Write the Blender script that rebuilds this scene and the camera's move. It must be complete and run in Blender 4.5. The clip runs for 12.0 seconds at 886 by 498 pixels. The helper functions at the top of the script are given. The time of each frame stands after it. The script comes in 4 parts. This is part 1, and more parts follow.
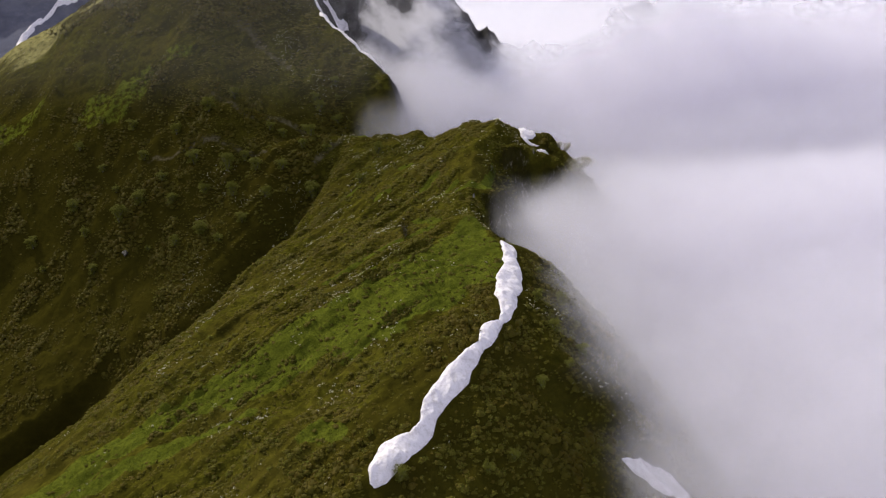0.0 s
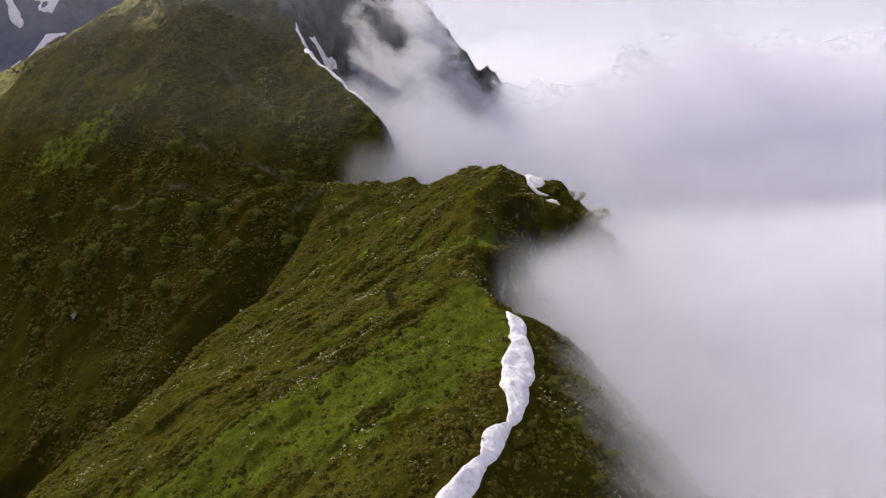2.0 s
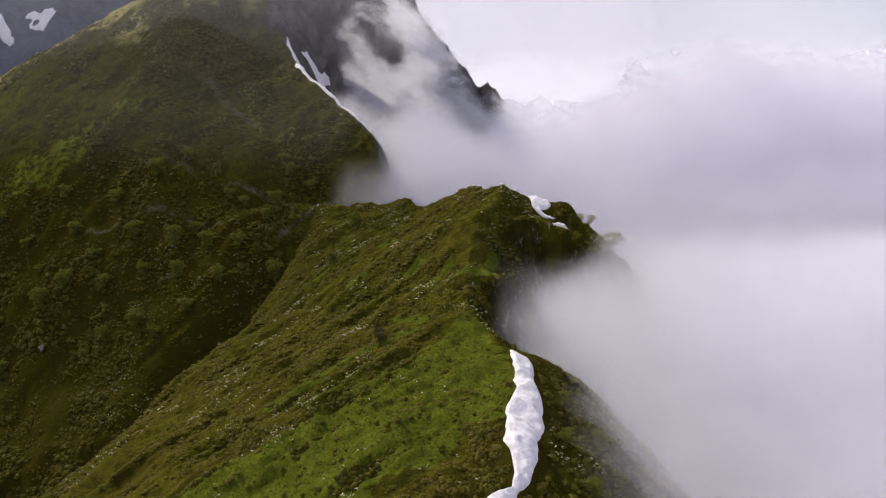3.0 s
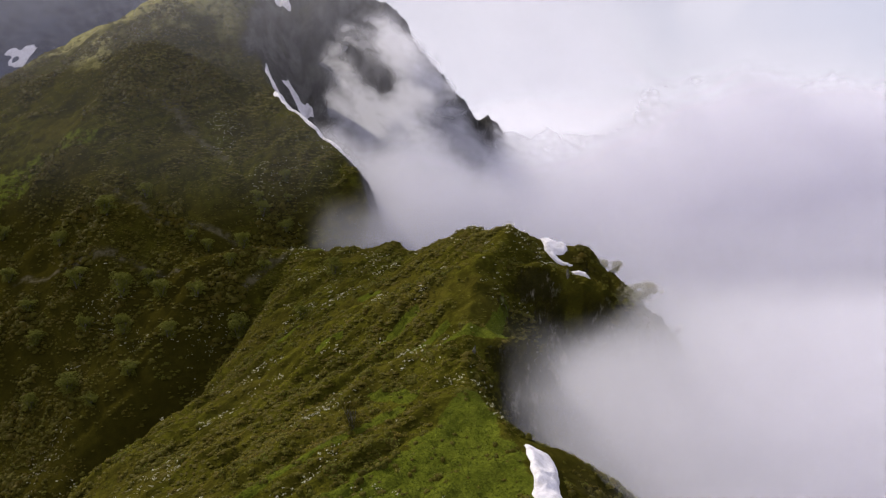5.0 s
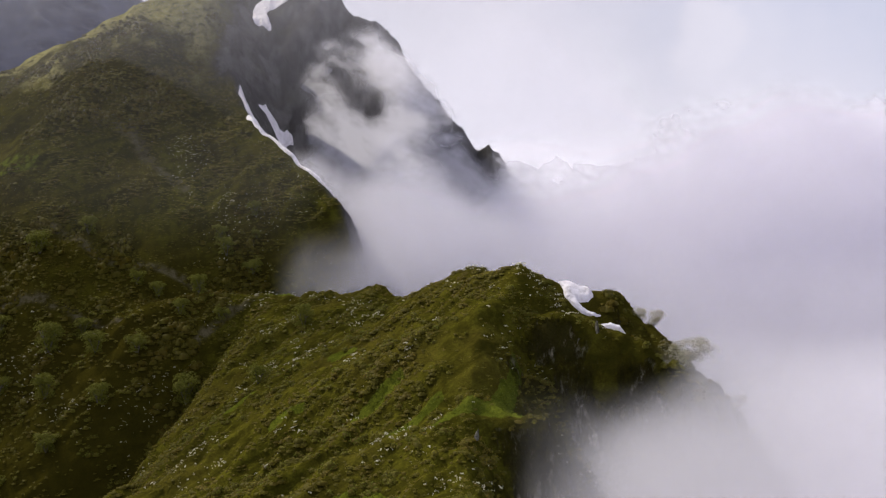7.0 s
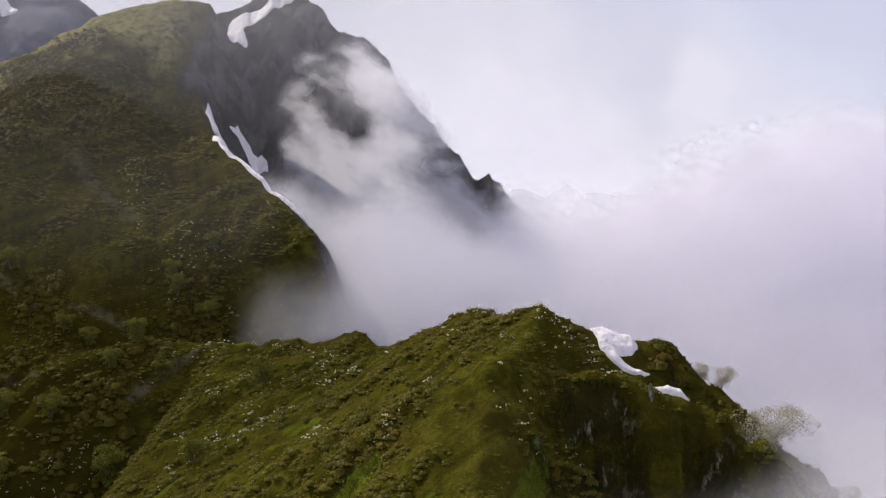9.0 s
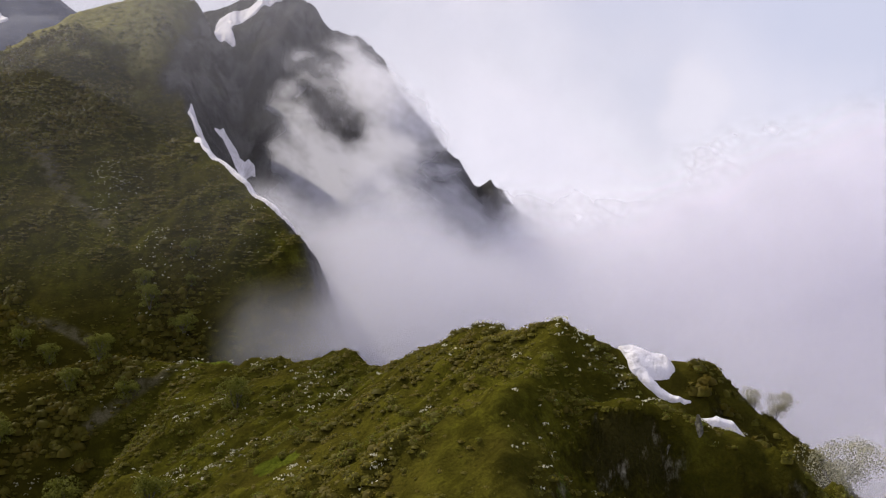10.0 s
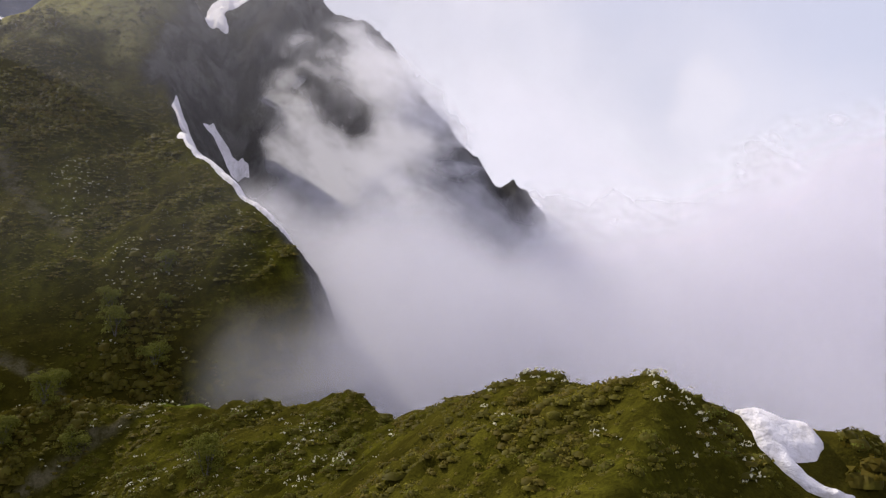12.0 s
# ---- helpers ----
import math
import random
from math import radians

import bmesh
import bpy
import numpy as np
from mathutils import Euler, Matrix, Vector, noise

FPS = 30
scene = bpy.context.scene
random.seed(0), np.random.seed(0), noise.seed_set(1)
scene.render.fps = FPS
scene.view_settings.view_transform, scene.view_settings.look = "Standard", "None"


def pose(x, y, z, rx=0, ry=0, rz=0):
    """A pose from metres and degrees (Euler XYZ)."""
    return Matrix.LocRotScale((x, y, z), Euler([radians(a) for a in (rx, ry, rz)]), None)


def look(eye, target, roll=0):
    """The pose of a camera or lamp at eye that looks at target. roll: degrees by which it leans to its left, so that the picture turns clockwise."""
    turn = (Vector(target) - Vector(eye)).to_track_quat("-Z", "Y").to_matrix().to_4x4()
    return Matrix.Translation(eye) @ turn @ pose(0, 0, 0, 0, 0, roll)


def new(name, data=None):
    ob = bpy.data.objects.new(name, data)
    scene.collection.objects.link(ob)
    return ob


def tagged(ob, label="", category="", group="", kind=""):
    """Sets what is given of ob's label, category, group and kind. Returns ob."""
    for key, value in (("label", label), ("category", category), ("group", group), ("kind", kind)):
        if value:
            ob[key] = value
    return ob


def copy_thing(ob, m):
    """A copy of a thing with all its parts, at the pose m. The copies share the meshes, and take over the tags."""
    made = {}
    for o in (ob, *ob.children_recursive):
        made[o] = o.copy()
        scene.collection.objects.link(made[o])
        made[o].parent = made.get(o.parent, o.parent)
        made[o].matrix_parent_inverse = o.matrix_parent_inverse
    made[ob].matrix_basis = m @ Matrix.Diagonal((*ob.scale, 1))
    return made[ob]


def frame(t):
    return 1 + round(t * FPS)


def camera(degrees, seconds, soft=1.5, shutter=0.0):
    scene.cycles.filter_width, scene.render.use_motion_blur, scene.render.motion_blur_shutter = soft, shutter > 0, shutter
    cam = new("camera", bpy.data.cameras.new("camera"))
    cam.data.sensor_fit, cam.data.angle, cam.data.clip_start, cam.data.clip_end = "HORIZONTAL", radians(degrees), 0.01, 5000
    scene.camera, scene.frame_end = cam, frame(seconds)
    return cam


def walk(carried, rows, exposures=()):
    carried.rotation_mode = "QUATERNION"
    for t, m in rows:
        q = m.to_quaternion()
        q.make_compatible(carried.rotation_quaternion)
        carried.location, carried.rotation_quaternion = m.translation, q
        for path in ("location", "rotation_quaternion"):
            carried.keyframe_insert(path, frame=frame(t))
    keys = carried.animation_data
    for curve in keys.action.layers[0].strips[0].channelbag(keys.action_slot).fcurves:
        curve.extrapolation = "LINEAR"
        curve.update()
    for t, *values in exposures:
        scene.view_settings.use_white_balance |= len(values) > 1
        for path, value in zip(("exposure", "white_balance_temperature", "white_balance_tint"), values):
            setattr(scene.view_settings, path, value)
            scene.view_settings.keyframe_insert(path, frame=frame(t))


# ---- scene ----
cam = camera(60.0, 12.0, soft=1.2)
METRES, EYE, TILT, LEAN, TURN = 200.0, 130.0, -16.0, 0.0, 0.0
ROWS = [
    (0.0, 0.0, 0.0, 0.0, 0.0, 0.0, -0.0),
    (0.5, 0.002, 0.0447, 0.0076, -0.0, 0.86, -0.01),
    (1.0, 0.0037, 0.0896, 0.0148, -0.0, 1.75, -0.05),
    (1.5, 0.0049, 0.1343, 0.0216, -0.02, 2.63, -0.09),
    (2.0, 0.007, 0.1792, 0.0285, -0.04, 3.41, -0.09),
    (2.5, 0.009, 0.2239, 0.0354, -0.05, 4.21, -0.08),
    (3.0, 0.0108, 0.2692, 0.0424, -0.05, 4.99, -0.12),
    (5.0, 0.0152, 0.4472, 0.0676, -0.21, 8.33, -0.12),
    (5.5, 0.0163, 0.4904, 0.0744, -0.25, 9.11, -0.12),
    (6.0, 0.0175, 0.5341, 0.0811, -0.3, 9.94, -0.12),
    (6.5, 0.019, 0.5772, 0.0878, -0.32, 10.76, -0.12),
    (7.0, 0.0201, 0.6199, 0.0947, -0.37, 11.59, -0.13),
    (9.0, 0.0209, 0.7813, 0.1219, -0.8, 14.92, -0.12),
    (9.5, 0.0205, 0.8186, 0.1288, -0.89, 15.71, -0.08),
    (10.0, 0.0201, 0.8568, 0.1361, -0.95, 15.98, -0.08),
    (10.5, 0.0193, 0.893, 0.143, -1.0, 16.0, -0.03),
    (11.0, 0.0177, 0.927, 0.1517, -0.7, 16.1, -0.12),
    (11.5, 0.0151, 0.9565, 0.1648, -0.12, 16.12, -0.05),
    (12.0, 0.0101, 0.9796, 0.1791, -0.18, 16.21, 0.07),
]
walk(cam, [(t, pose(0, 0, EYE, TILT, LEAN, TURN) @ pose(METRES * x, METRES * y, METRES * z, 90 + pitch, roll, yaw)) for t, x, y, z, yaw, pitch, roll in ROWS],
     exposures=[(0.0, 0.04), (6.0, 0.05), (9.0, 0.10), (12.0, 0.14)])

# ------------------------------------------------------------------ world and sun
SUN_FROM = Vector((-0.56, 0.47, 0.685)).normalized()      # towards the sun
world = bpy.data.worlds.new("sky")
scene.world = world
world.use_nodes = True


class Tree:
    """Short hand for node trees."""

    def __init__(self, tree):
        self.t = tree
        tree.nodes.clear()

    def n(self, kind, inputs=None, **props):
        node = self.t.nodes.new(kind)
        for key, value in props.items():
            setattr(node, key, value)
        for key, value in (inputs or {}).items():
            if isinstance(value, bpy.types.NodeSocket):
                self.t.links.new(value, node.inputs[key])
            else:
                node.inputs[key].default_value = value
        return node

    def math(self, op, a, b=0.0, c=0.0, clamp=False):
        return self.n("ShaderNodeMath", {0: a, 1: b, 2: c}, operation=op, use_clamp=clamp).outputs[0]

    def mix(self, f, a, b):
        node = self.n("ShaderNodeMix", {0: f, 6: a, 7: b}, data_type="RGBA")
        return node.outputs[2]

    def noise(self, vec, scale, detail=4.0, rough=0.55, lac=2.0):
        return self.n("ShaderNodeTexNoise", {"Vector": vec, "Scale": scale, "Detail": detail, "Roughness": rough, "Lacunarity": lac}).outputs[0]

    def ramp(self, v, lo, hi, a=0.0, b=1.0, smooth=True):
        return self.n("ShaderNodeMapRange", {0: v, 1: lo, 2: hi, 3: a, 4: b}, interpolation_type="SMOOTHSTEP" if smooth else "LINEAR").outputs[0]


w = Tree(world.node_tree)
geo = w.n("ShaderNodeTexCoord").outputs["Generated"]
sep = w.n("ShaderNodeSeparateXYZ", {0: geo})
sky = w.n("ShaderNodeTexSky", sky_type="NISHITA", sun_disc=False, sun_elevation=math.asin(SUN_FROM.z),
          sun_rotation=math.atan2(SUN_FROM.x, SUN_FROM.y), altitude=2000.0, dust_density=2.0)
sky_col = w.n("ShaderNodeVectorMath", {0: sky.outputs[0], "Scale": 0.075}, operation="SCALE").outputs[0]
haze = w.mix(0.88, sky_col, (0.645, 0.66, 0.82, 1))
# a bank of cloud over the valley ahead and to the right, clear sky above and behind
puff = w.noise(geo, 3.2, 6.0, 0.55)
puff_fine = w.noise(geo, 9.0, 5.0, 0.6)
edge = w.math("ADD", w.math("MULTIPLY", puff, 0.40), w.math("MULTIPLY", puff_fine, 0.14))
lift = w.math("SUBTRACT", w.math("ADD", w.math("MULTIPLY", sep.outputs[0], -0.60), 0.42), sep.outputs[2])
# a round cloud head over the bank
head = w.n("ShaderNodeVectorMath", {0: geo, 1: (0.322, 0.928, 0.186)}, operation="DISTANCE").outputs["Value"]
lumps = w.noise(geo, 22.0, 5.0, 0.6)
head = w.ramp(w.math("ADD", head, w.math("ADD", w.math("MULTIPLY", lumps, 0.07), w.math("MULTIPLY", puff_fine, 0.03))), 0.070, 0.105, 0.13, 0.0)
cover = w.ramp(w.math("ADD", w.math("ADD", lift, edge), head), 0.14, 0.46)
body = w.mix(w.ramp(w.math("ADD", puff, head), 0.35, 0.70), (0.64, 0.63, 0.73, 1), (0.74, 0.725, 0.835, 1))
sky_all = w.mix(cover, haze, body)
w.n("ShaderNodeOutputWorld", {0: w.n("ShaderNodeBackground", {0: sky_all, 1: 1.0}).outputs[0]})

sun = new("sun", bpy.data.lights.new("sun", "SUN"))
sun.data.energy, sun.data.angle, sun.data.color = 4.1, radians(0.6), (1.0, 0.93, 0.80)
sun.matrix_world = look(SUN_FROM * 900, (0, 0, 0))

# ------------------------------------------------------------------ noise on arrays


def hash2(ix, iy, seed):
    h = (ix.astype(np.int64) * 374761393 + iy.astype(np.int64) * 668265263 + seed * 982451653) & 0xFFFFFFFF
    h = ((h ^ (h >> 13)) * 1274126177) & 0xFFFFFFFF
    h = ((h ^ (h >> 16)) * 2246822519) & 0xFFFFFFFF
    return ((h ^ (h >> 15)) & 0xFFFFFF) / float(0xFFFFFF)


def value_noise(x, y, seed=0):
    ix, iy = np.floor(x), np.floor(y)
    fx, fy = x - ix, y - iy
    fx, fy = fx * fx * fx * (fx * (fx * 6 - 15) + 10), fy * fy * fy * (fy * (fy * 6 - 15) + 10)
    a, b = hash2(ix, iy, seed), hash2(ix + 1, iy, seed)
    c, d = hash2(ix, iy + 1, seed), hash2(ix + 1, iy + 1, seed)
    return (a + (b - a) * fx) * (1 - fy) + (c + (d - c) * fx) * fy - 0.5


def fbm(x, y, size, octaves=4, gain=0.5, seed=0):
    total, amp = 0.0, 1.0
    for i in range(octaves):
        ca, sa = math.cos(0.6 * i), math.sin(0.6 * i)
        total = total + amp * value_noise((x * ca - y * sa) / size + 17.3 * i, (x * sa + y * ca) / size - 9.1 * i, seed + i)
        amp, size = amp * gain, size / 2.03
    return total


def ridged(x, y, size, octaves=4, seed=0):
    total, amp = 0.0, 1.0
    for i in range(octaves):
        total = total + amp * (0.5 - 2 * np.abs(value_noise(x / size + 3.7 * i, y / size + 5.1 * i, seed + i)))
        amp, size = amp * 0.5, size / 2.1
    return total


def smooth(a, b, x):
    t = np.clip((x - a) / (b - a), 0, 1)
    return t * t * (3 - 2 * t)


# ------------------------------------------------------------------ the lie of the land
# crests: x, y, z, then fall to the left (a*d + q*d*d) and to the right of the way along it
MAIN = [
    (-60, -160, 5, .5, .001, .5, .001), (-34, 30, 34, .35, .001, .8, 0), (-20, 100, 54, .25, .001, .8, .002), (-6, 122, 63, .22, .0006, .8, .004),
    (6, 141, 69, .22, .0004, .8, .003), (11, 158, 73, .13, .0006, .7, .003), (13, 178, 76.5, .13, .0016, .6, .004), (12, 194, 79, .16, .002, .5, .006),
    (8, 203, 81, .24, .0022, 1.4, 0), (7, 212, 81.5, .32, .0012, 1.5, 0), (8, 222, 85.5, .38, .0004, 1.5, 0), (12, 241, 95, .44, 0, 1.3, 0),
    (18, 255, 101.5, .47, 0, 1.2, 0), (12, 266, 99.6, .46, 0, 1.2, 0), (3, 280, 94.0, .40, 0, 1.2, 0), (-4, 290, 90.6, .38, 0, 1.2, 0), (-9, 296, 91.6, .40, 0, 1.2, 0),
    (-20, 301, 89.4, .38, 0, 1.2, 0), (-36, 305, 88.2, .4, 0, 1.0, 0), (-50, 303.5, 89.5, .7, .003, .5, 0), (-62, 301, 87.5, .75, .004, .75, .004)]
BROW = [(13, 249, 97.5, 1.2, 0, 1.2, 0), (19, 246, 95.5, .5, 0, 2.4, 0), (25, 244, 95.2, .7, 0, 2.6, 0), (31, 242, 92.6, .8, 0, 2.6, 0), (39, 239, 87.5, .8, 0, 2.2, 0),
        (45, 234, 78.5, 1, 0, 1.8, 0), (51, 229, 66, 1.3, 0, 1.5, 0), (60, 222, 42, 1.3, 0, 1.3, 0)]
LEDGE = [(6, 226, 85, .6, 0, .8, 0), (9, 221.5, 85.1, .15, 0, 2.8, 0), (13, 221.5, 85, .1, 0, 2.8, 0), (17.5, 222, 84.8, .2, 0, 2.6, 0), (20, 224.5, 83.5, .5, 0, 2.0, 0), (23, 228, 78, 1.2, 0, 1.4, 0)]
ARM = [(20, 257, 99.5, 1.2, 0, 1.2, 0), (24.5, 258.5, 98.0, 1.2, 0, .4, .03), (28.5, 258, 96.6, 1.2, 0, .4, .03), (32, 257.5, 96.1, 1.2, 0, .5, .04), (35, 257, 95.9, 1.3, 0, .5, .05),
       (40, 252.5, 90.1, 1.3, 0, 1.3, 0), (44, 246.5, 86.0, 1.3, 0, 1.3, 0), (48.5, 242, 81.6, 1.4, 0, 1.3, 0), (52.5, 238, 75.4, 1.5, 0, 1.3, 0),
       (56.5, 235, 67.5, 1.6, 0, 1.3, 0), (66, 230, 46, 1.6, 0, 1.3, 0), (95, 222, -20, 1.6, 0, 1.3, 0)]
GRASSY = [(-900, 560, -60, .6, 0, .6, 0), (-420, 430, 20, .6, 0, .6, 0), (-260, 405, 96, .6, 0, .4, .005), (-204, 410, 129, .8, 0, .27, .0056),
          (-149, 410, 158, .8, 0, .27, .0056), (-105, 412, 182, .8, 0, .76, .0008), (-84, 421, 189, .8, 0, 1.25, -.0028), (-75, 427, 190, 1.9, 0, 1.9, 0)]
SPUR = [(-70, 410, 170, .9, 0, .9, 0), (-64, 386, 147, 1.4, 0, .75, 0), (-54, 368, 134.5, 1.4, 0, .62, 0), (-42.5, 354, 126, 1.5, 0, .6, 0), (-30.5, 342, 117, 1.6, 0, .55, 0),
        (-23.5, 334, 111, 1.6, 0, .6, 0), (-20.5, 330.5, 101, 1.6, 0, .9, 0), (-18.5, 328, 80, 1.6, 0, 1.2, 0), (-14, 322, 40, 1.5, 0, 1.5, 0)]
PEAK = [(-82, 440, 188, 1.2, 0, 1.2, 0), (-66, 442, 197, 1, 0, 1.35, 0), (-50, 442, 206, 1, 0, 1.4, 0), (-38, 430, 191, 1, 0, 1.5, 0), (-30, 424, 181, 1, 0, 1.5, 0), (-21, 420, 179, 1, 0, 1.5, 0),
        (-11, 420, 171, 1, 0, 1.5, 0), (-7.5, 420, 163, 1, 0, 1.5, 0), (0.5, 420, 153.5, 1, 0, 1.5, 0), (9, 420, 142, 1, 0, 1.5, 0), (16.5, 421, 134.5, 1, 0, 1.5, 0),
        (19, 421, 130.5, 1, 0, 1.5, 0), (23.5, 421, 131, 1, 0, 1.5, 0), (26.5, 421, 128.5, 1, 0, 1.5, 0), (31, 421, 122, 1, 0, 1.5, 0), (60, 422, 78, 1, 0, 1.4, 0), (130, 426, 0, 1, 0, 1, 0)]


# rounded knolls along the crest: x, y, rise, reach
HUMMOCKS = [(12.3, 266, 0.3, 2.4), (14.3, 262, -0.8, 1.8), (17.6, 256, 0.7, 3.0), (-9.2, 294, 0.9, 3.0), (-3.9, 288.5, -0.7, 2.4), (5, 279, 0.5, 3.0), (22, 254.5, -0.5, 1.6)]


def crest(x, y, pts):
    """Height under one crest line: the nearest places on it, less the fall on that side."""
    runs, best = [], np.full(x.shape, 1e18)
    for p, q in zip(pts, pts[1:]):
        dx, dy = q[0] - p[0], q[1] - p[1]
        u = np.clip(((x - p[0]) * dx + (y - p[1]) * dy) / (dx * dx + dy * dy), 0, 1)
        ox, oy = x - p[0] - u * dx, y - p[1] - u * dy
        d = np.sqrt(ox * ox + oy * oy)
        side = np.clip(0.5 + 0.5 * (dx * oy - dy * ox) / (math.hypot(dx, dy) * (0.35 * d + 0.01)), 0, 1)
        v = [a + (b - a) * u for a, b in zip(p[2:], q[2:])]
        e = d * np.minimum(d, 140)
        fall = side * (v[1] * d + v[2] * e) + (1 - side) * (v[3] * d + v[4] * e)
        runs.append((d, v[0] - fall * d / (d + 1.2)))
        best = np.minimum(best, d)
    total, weight = 0.0, 0.0
    for d, z in runs:
        k = ((best + 0.4) / (d + 0.4)) ** 10
        total, weight = total + k * z, weight + k
    return total / weight, best


def soft_max(a, b, k):
    h = np.clip(0.5 + 0.5 * (a - b) / k, 0, 1)
    return b + (a - b) * h + k * h * (1 - h)


def near_line(x, y, pts):
    """Distance to a line of (x, y, reach), as a share of the reach."""
    best = np.full(x.shape, 1e9)
    for p, q in zip(pts, pts[1:]):
        dx, dy = q[0] - p[0], q[1] - p[1]
        u = np.clip(((x - p[0]) * dx + (y - p[1]) * dy) / (dx * dx + dy * dy), 0, 1)
        d = np.hypot(x - p[0] - u * dx, y - p[1] - u * dy) / (p[2] + (q[2] - p[2]) * u)
        best = np.minimum(best, d)
    return best


def land(x, y):
    """Height of the ground, and how much of it is bare rock."""
    x, y = np.asarray(x, float), np.asarray(y, float)
    wx, wy = x + 5 * fbm(x, y, 26, 3, seed=3), y + 5 * fbm(x, y, 26, 3, seed=8)
    far = np.sqrt(x * x + (y - 200) ** 2)
    base = -130 + 60 * fbm(x, y, 700, 4, seed=40) - 60 * smooth(200, 1500, far)
    m, md = crest(x + 0.35 * (wx - x), y + 0.35 * (wy - y), MAIN)
    # the left flank breaks off into the gully
    brk = np.interp(y, [140, 170, 200, 230, 260, 285], [122, 112, 93, 76, 68, 72])
    over = np.maximum(0, md - brk)
    m = m - 0.7 * over * over / (over + 4) * smooth(0, -25, x)
    a, ad = crest(x + 0.4 * (wx - x), y + 0.4 * (wy - y), ARM)
    g, gd = crest(wx, wy, GRASSY)
    s, sd = crest(x + 0.6 * (wx - x), y + 0.6 * (wy - y), SPUR)
    s = s + smooth(0.5, 5, sd) * 2.0 * (ridged(x + 0.3 * y, y * 0.5, 7, 3, seed=29) - 0.3)
    p, pd = crest(x + 0.8 * (wx - x), y + 0.8 * (wy - y), PEAK)
    # ribs and gullies on the grassy face, cliffs on the peak
    g = g + smooth(10, 70, gd) * (5.0 * ridged(x + 0.25 * y, y * 0.35, 34, 3, seed=21) + 2.0 * fbm(x, y, 14, 3, seed=22))
    p = p + smooth(2, 14, pd) * (4.5 * (ridged(x + 0.2 * y, y * 0.5, 26, 4, seed=31) - 0.2)) + 2.4 * (ridged(x + 0.3 * y, y * 0.6, 9, 4, seed=33) - 0.4)
    a = a + smooth(1, 6, ad) * 2.2 * ridged(x, y * 0.6, 8, 3, seed=35)
    m = m + smooth(3, 18, md) * (1.8 * fbm(x, y, 30, 3, seed=50)) + smooth(0, 6, md) * 0.6 * ridged(x * 0.6 + y * 0.5, y * 0.4 - x * 0.6, 11, 3, seed=52)
    b, bd = crest(x + 0.4 * (wx - x), y + 0.4 * (wy - y), BROW)
    c, cd = crest(x + 0.4 * (wx - x), y + 0.4 * (wy - y), LEDGE)
    b = b + smooth(1, 6, bd) * 2.4 * ridged(x, y * 0.6, 7, 3, seed=36)
    c = c + smooth(1, 6, cd) * 1.2 * ridged(x, y * 0.6, 5, 3, seed=37)
    z = soft_max(m, a, 1.6)
    z = soft_max(z, b, 1.2)
    z = soft_max(z, c, 1.2)
    z = soft_max(z, s, 5.0)
    z = soft_max(z, g, 11.0)
    z = soft_max(z, p, 2.0)
    z = soft_max(z, base, 10.0)
    detail = smooth(900, 300, far)
    # the gully under the near slope's edge
    g1 = near_line(x, y, [(-40, 300, 4), (-48, 286, 5), (-64, 265, 7), (-80, 238, 8), (-108, 200, 9)])
    z = z - np.interp(y, [200, 240, 284, 296, 302], [16, 13, 8, 3, 0]) * np.exp(-g1 * g1) * (x < -30)
    swell = near_line(x, y, [(-37, 281, 4), (-45, 264, 7), (-53, 245, 10), (-60, 226, 10)])
    z = z + np.interp(y, [225, 242, 262, 284], [5, 8, 5.0, 0.5]) * np.exp(-swell * swell)
    # terraces trodden along the near slope, and buttresses down the cliffs
    tread = 1.5 * ridged((0.82 * x + 0.57 * y) * 0.22, (-0.57 * x + 0.82 * y), 4.2, 3, seed=55) * smooth(4, -6, x - np.interp(y, [100, 122, 141, 203, 255, 266, 296], [-20, -6, 6, 8, 16, 12, -9])) * smooth(-95, -80, x) * smooth(312, 300, y)
    rib = smooth(8, 16, x + 0.15 * (y - 225)) * smooth(204, 212, y) * smooth(256, 248, y) * smooth(94, 88, z)
    z = z + tread + rib * (3.0 * ridged(x + 0.2 * y, y * 0.12, 6.0, 3, seed=57) - 0.6)
    mound = 0.30 - np.abs(fbm(x, y, 7.5, 2, 0.45, seed=60)) * 1.6
    tuft = 0.25 - np.abs(fbm(x, y, 2.8, 2, 0.5, seed=64))
    z = z + detail * (1.5 * mound + 0.7 * tuft + 0.8 * fbm(x, y, 18, 2, seed=62))
    for hx, hy, rise, reach in HUMMOCKS:
        z = z + rise * np.exp(-((x - hx) ** 2 + (y - hy) ** 2) / (reach * reach))
    wall = smooth(-74, -68, x + 6 * fbm(x, y, 9, 3, seed=67)) * smooth(370, 376, y) * smooth(148, 156, z)
    wall = np.maximum(wall, smooth(1.0, 4.0, (x + 54) * 0.78 + (y - 368) * 0.62 + 2 * fbm(x, y, 6, 3, seed=68)) * smooth(318, 326, y) * smooth(-76, -70, x))
    rock = np.maximum(wall, smooth(-1.5, 1.5, p - np.maximum(np.maximum(g, s), m) + 3 * fbm(x, y, 8, 3, seed=66)))
    return z, rock


def height(x, y):
    return land(np.array([x]), np.array([y]))[0][0]


def spread(stops):
    """Grid lines from stretches (end, step)."""
    out = [stops[0]]
    for end, step in stops[1:]:
        count = max(1, round(abs(end - out[-1]) / step))
        out += list(np.linspace(out[-1], end, count + 1)[1:])
    return np.array(out)


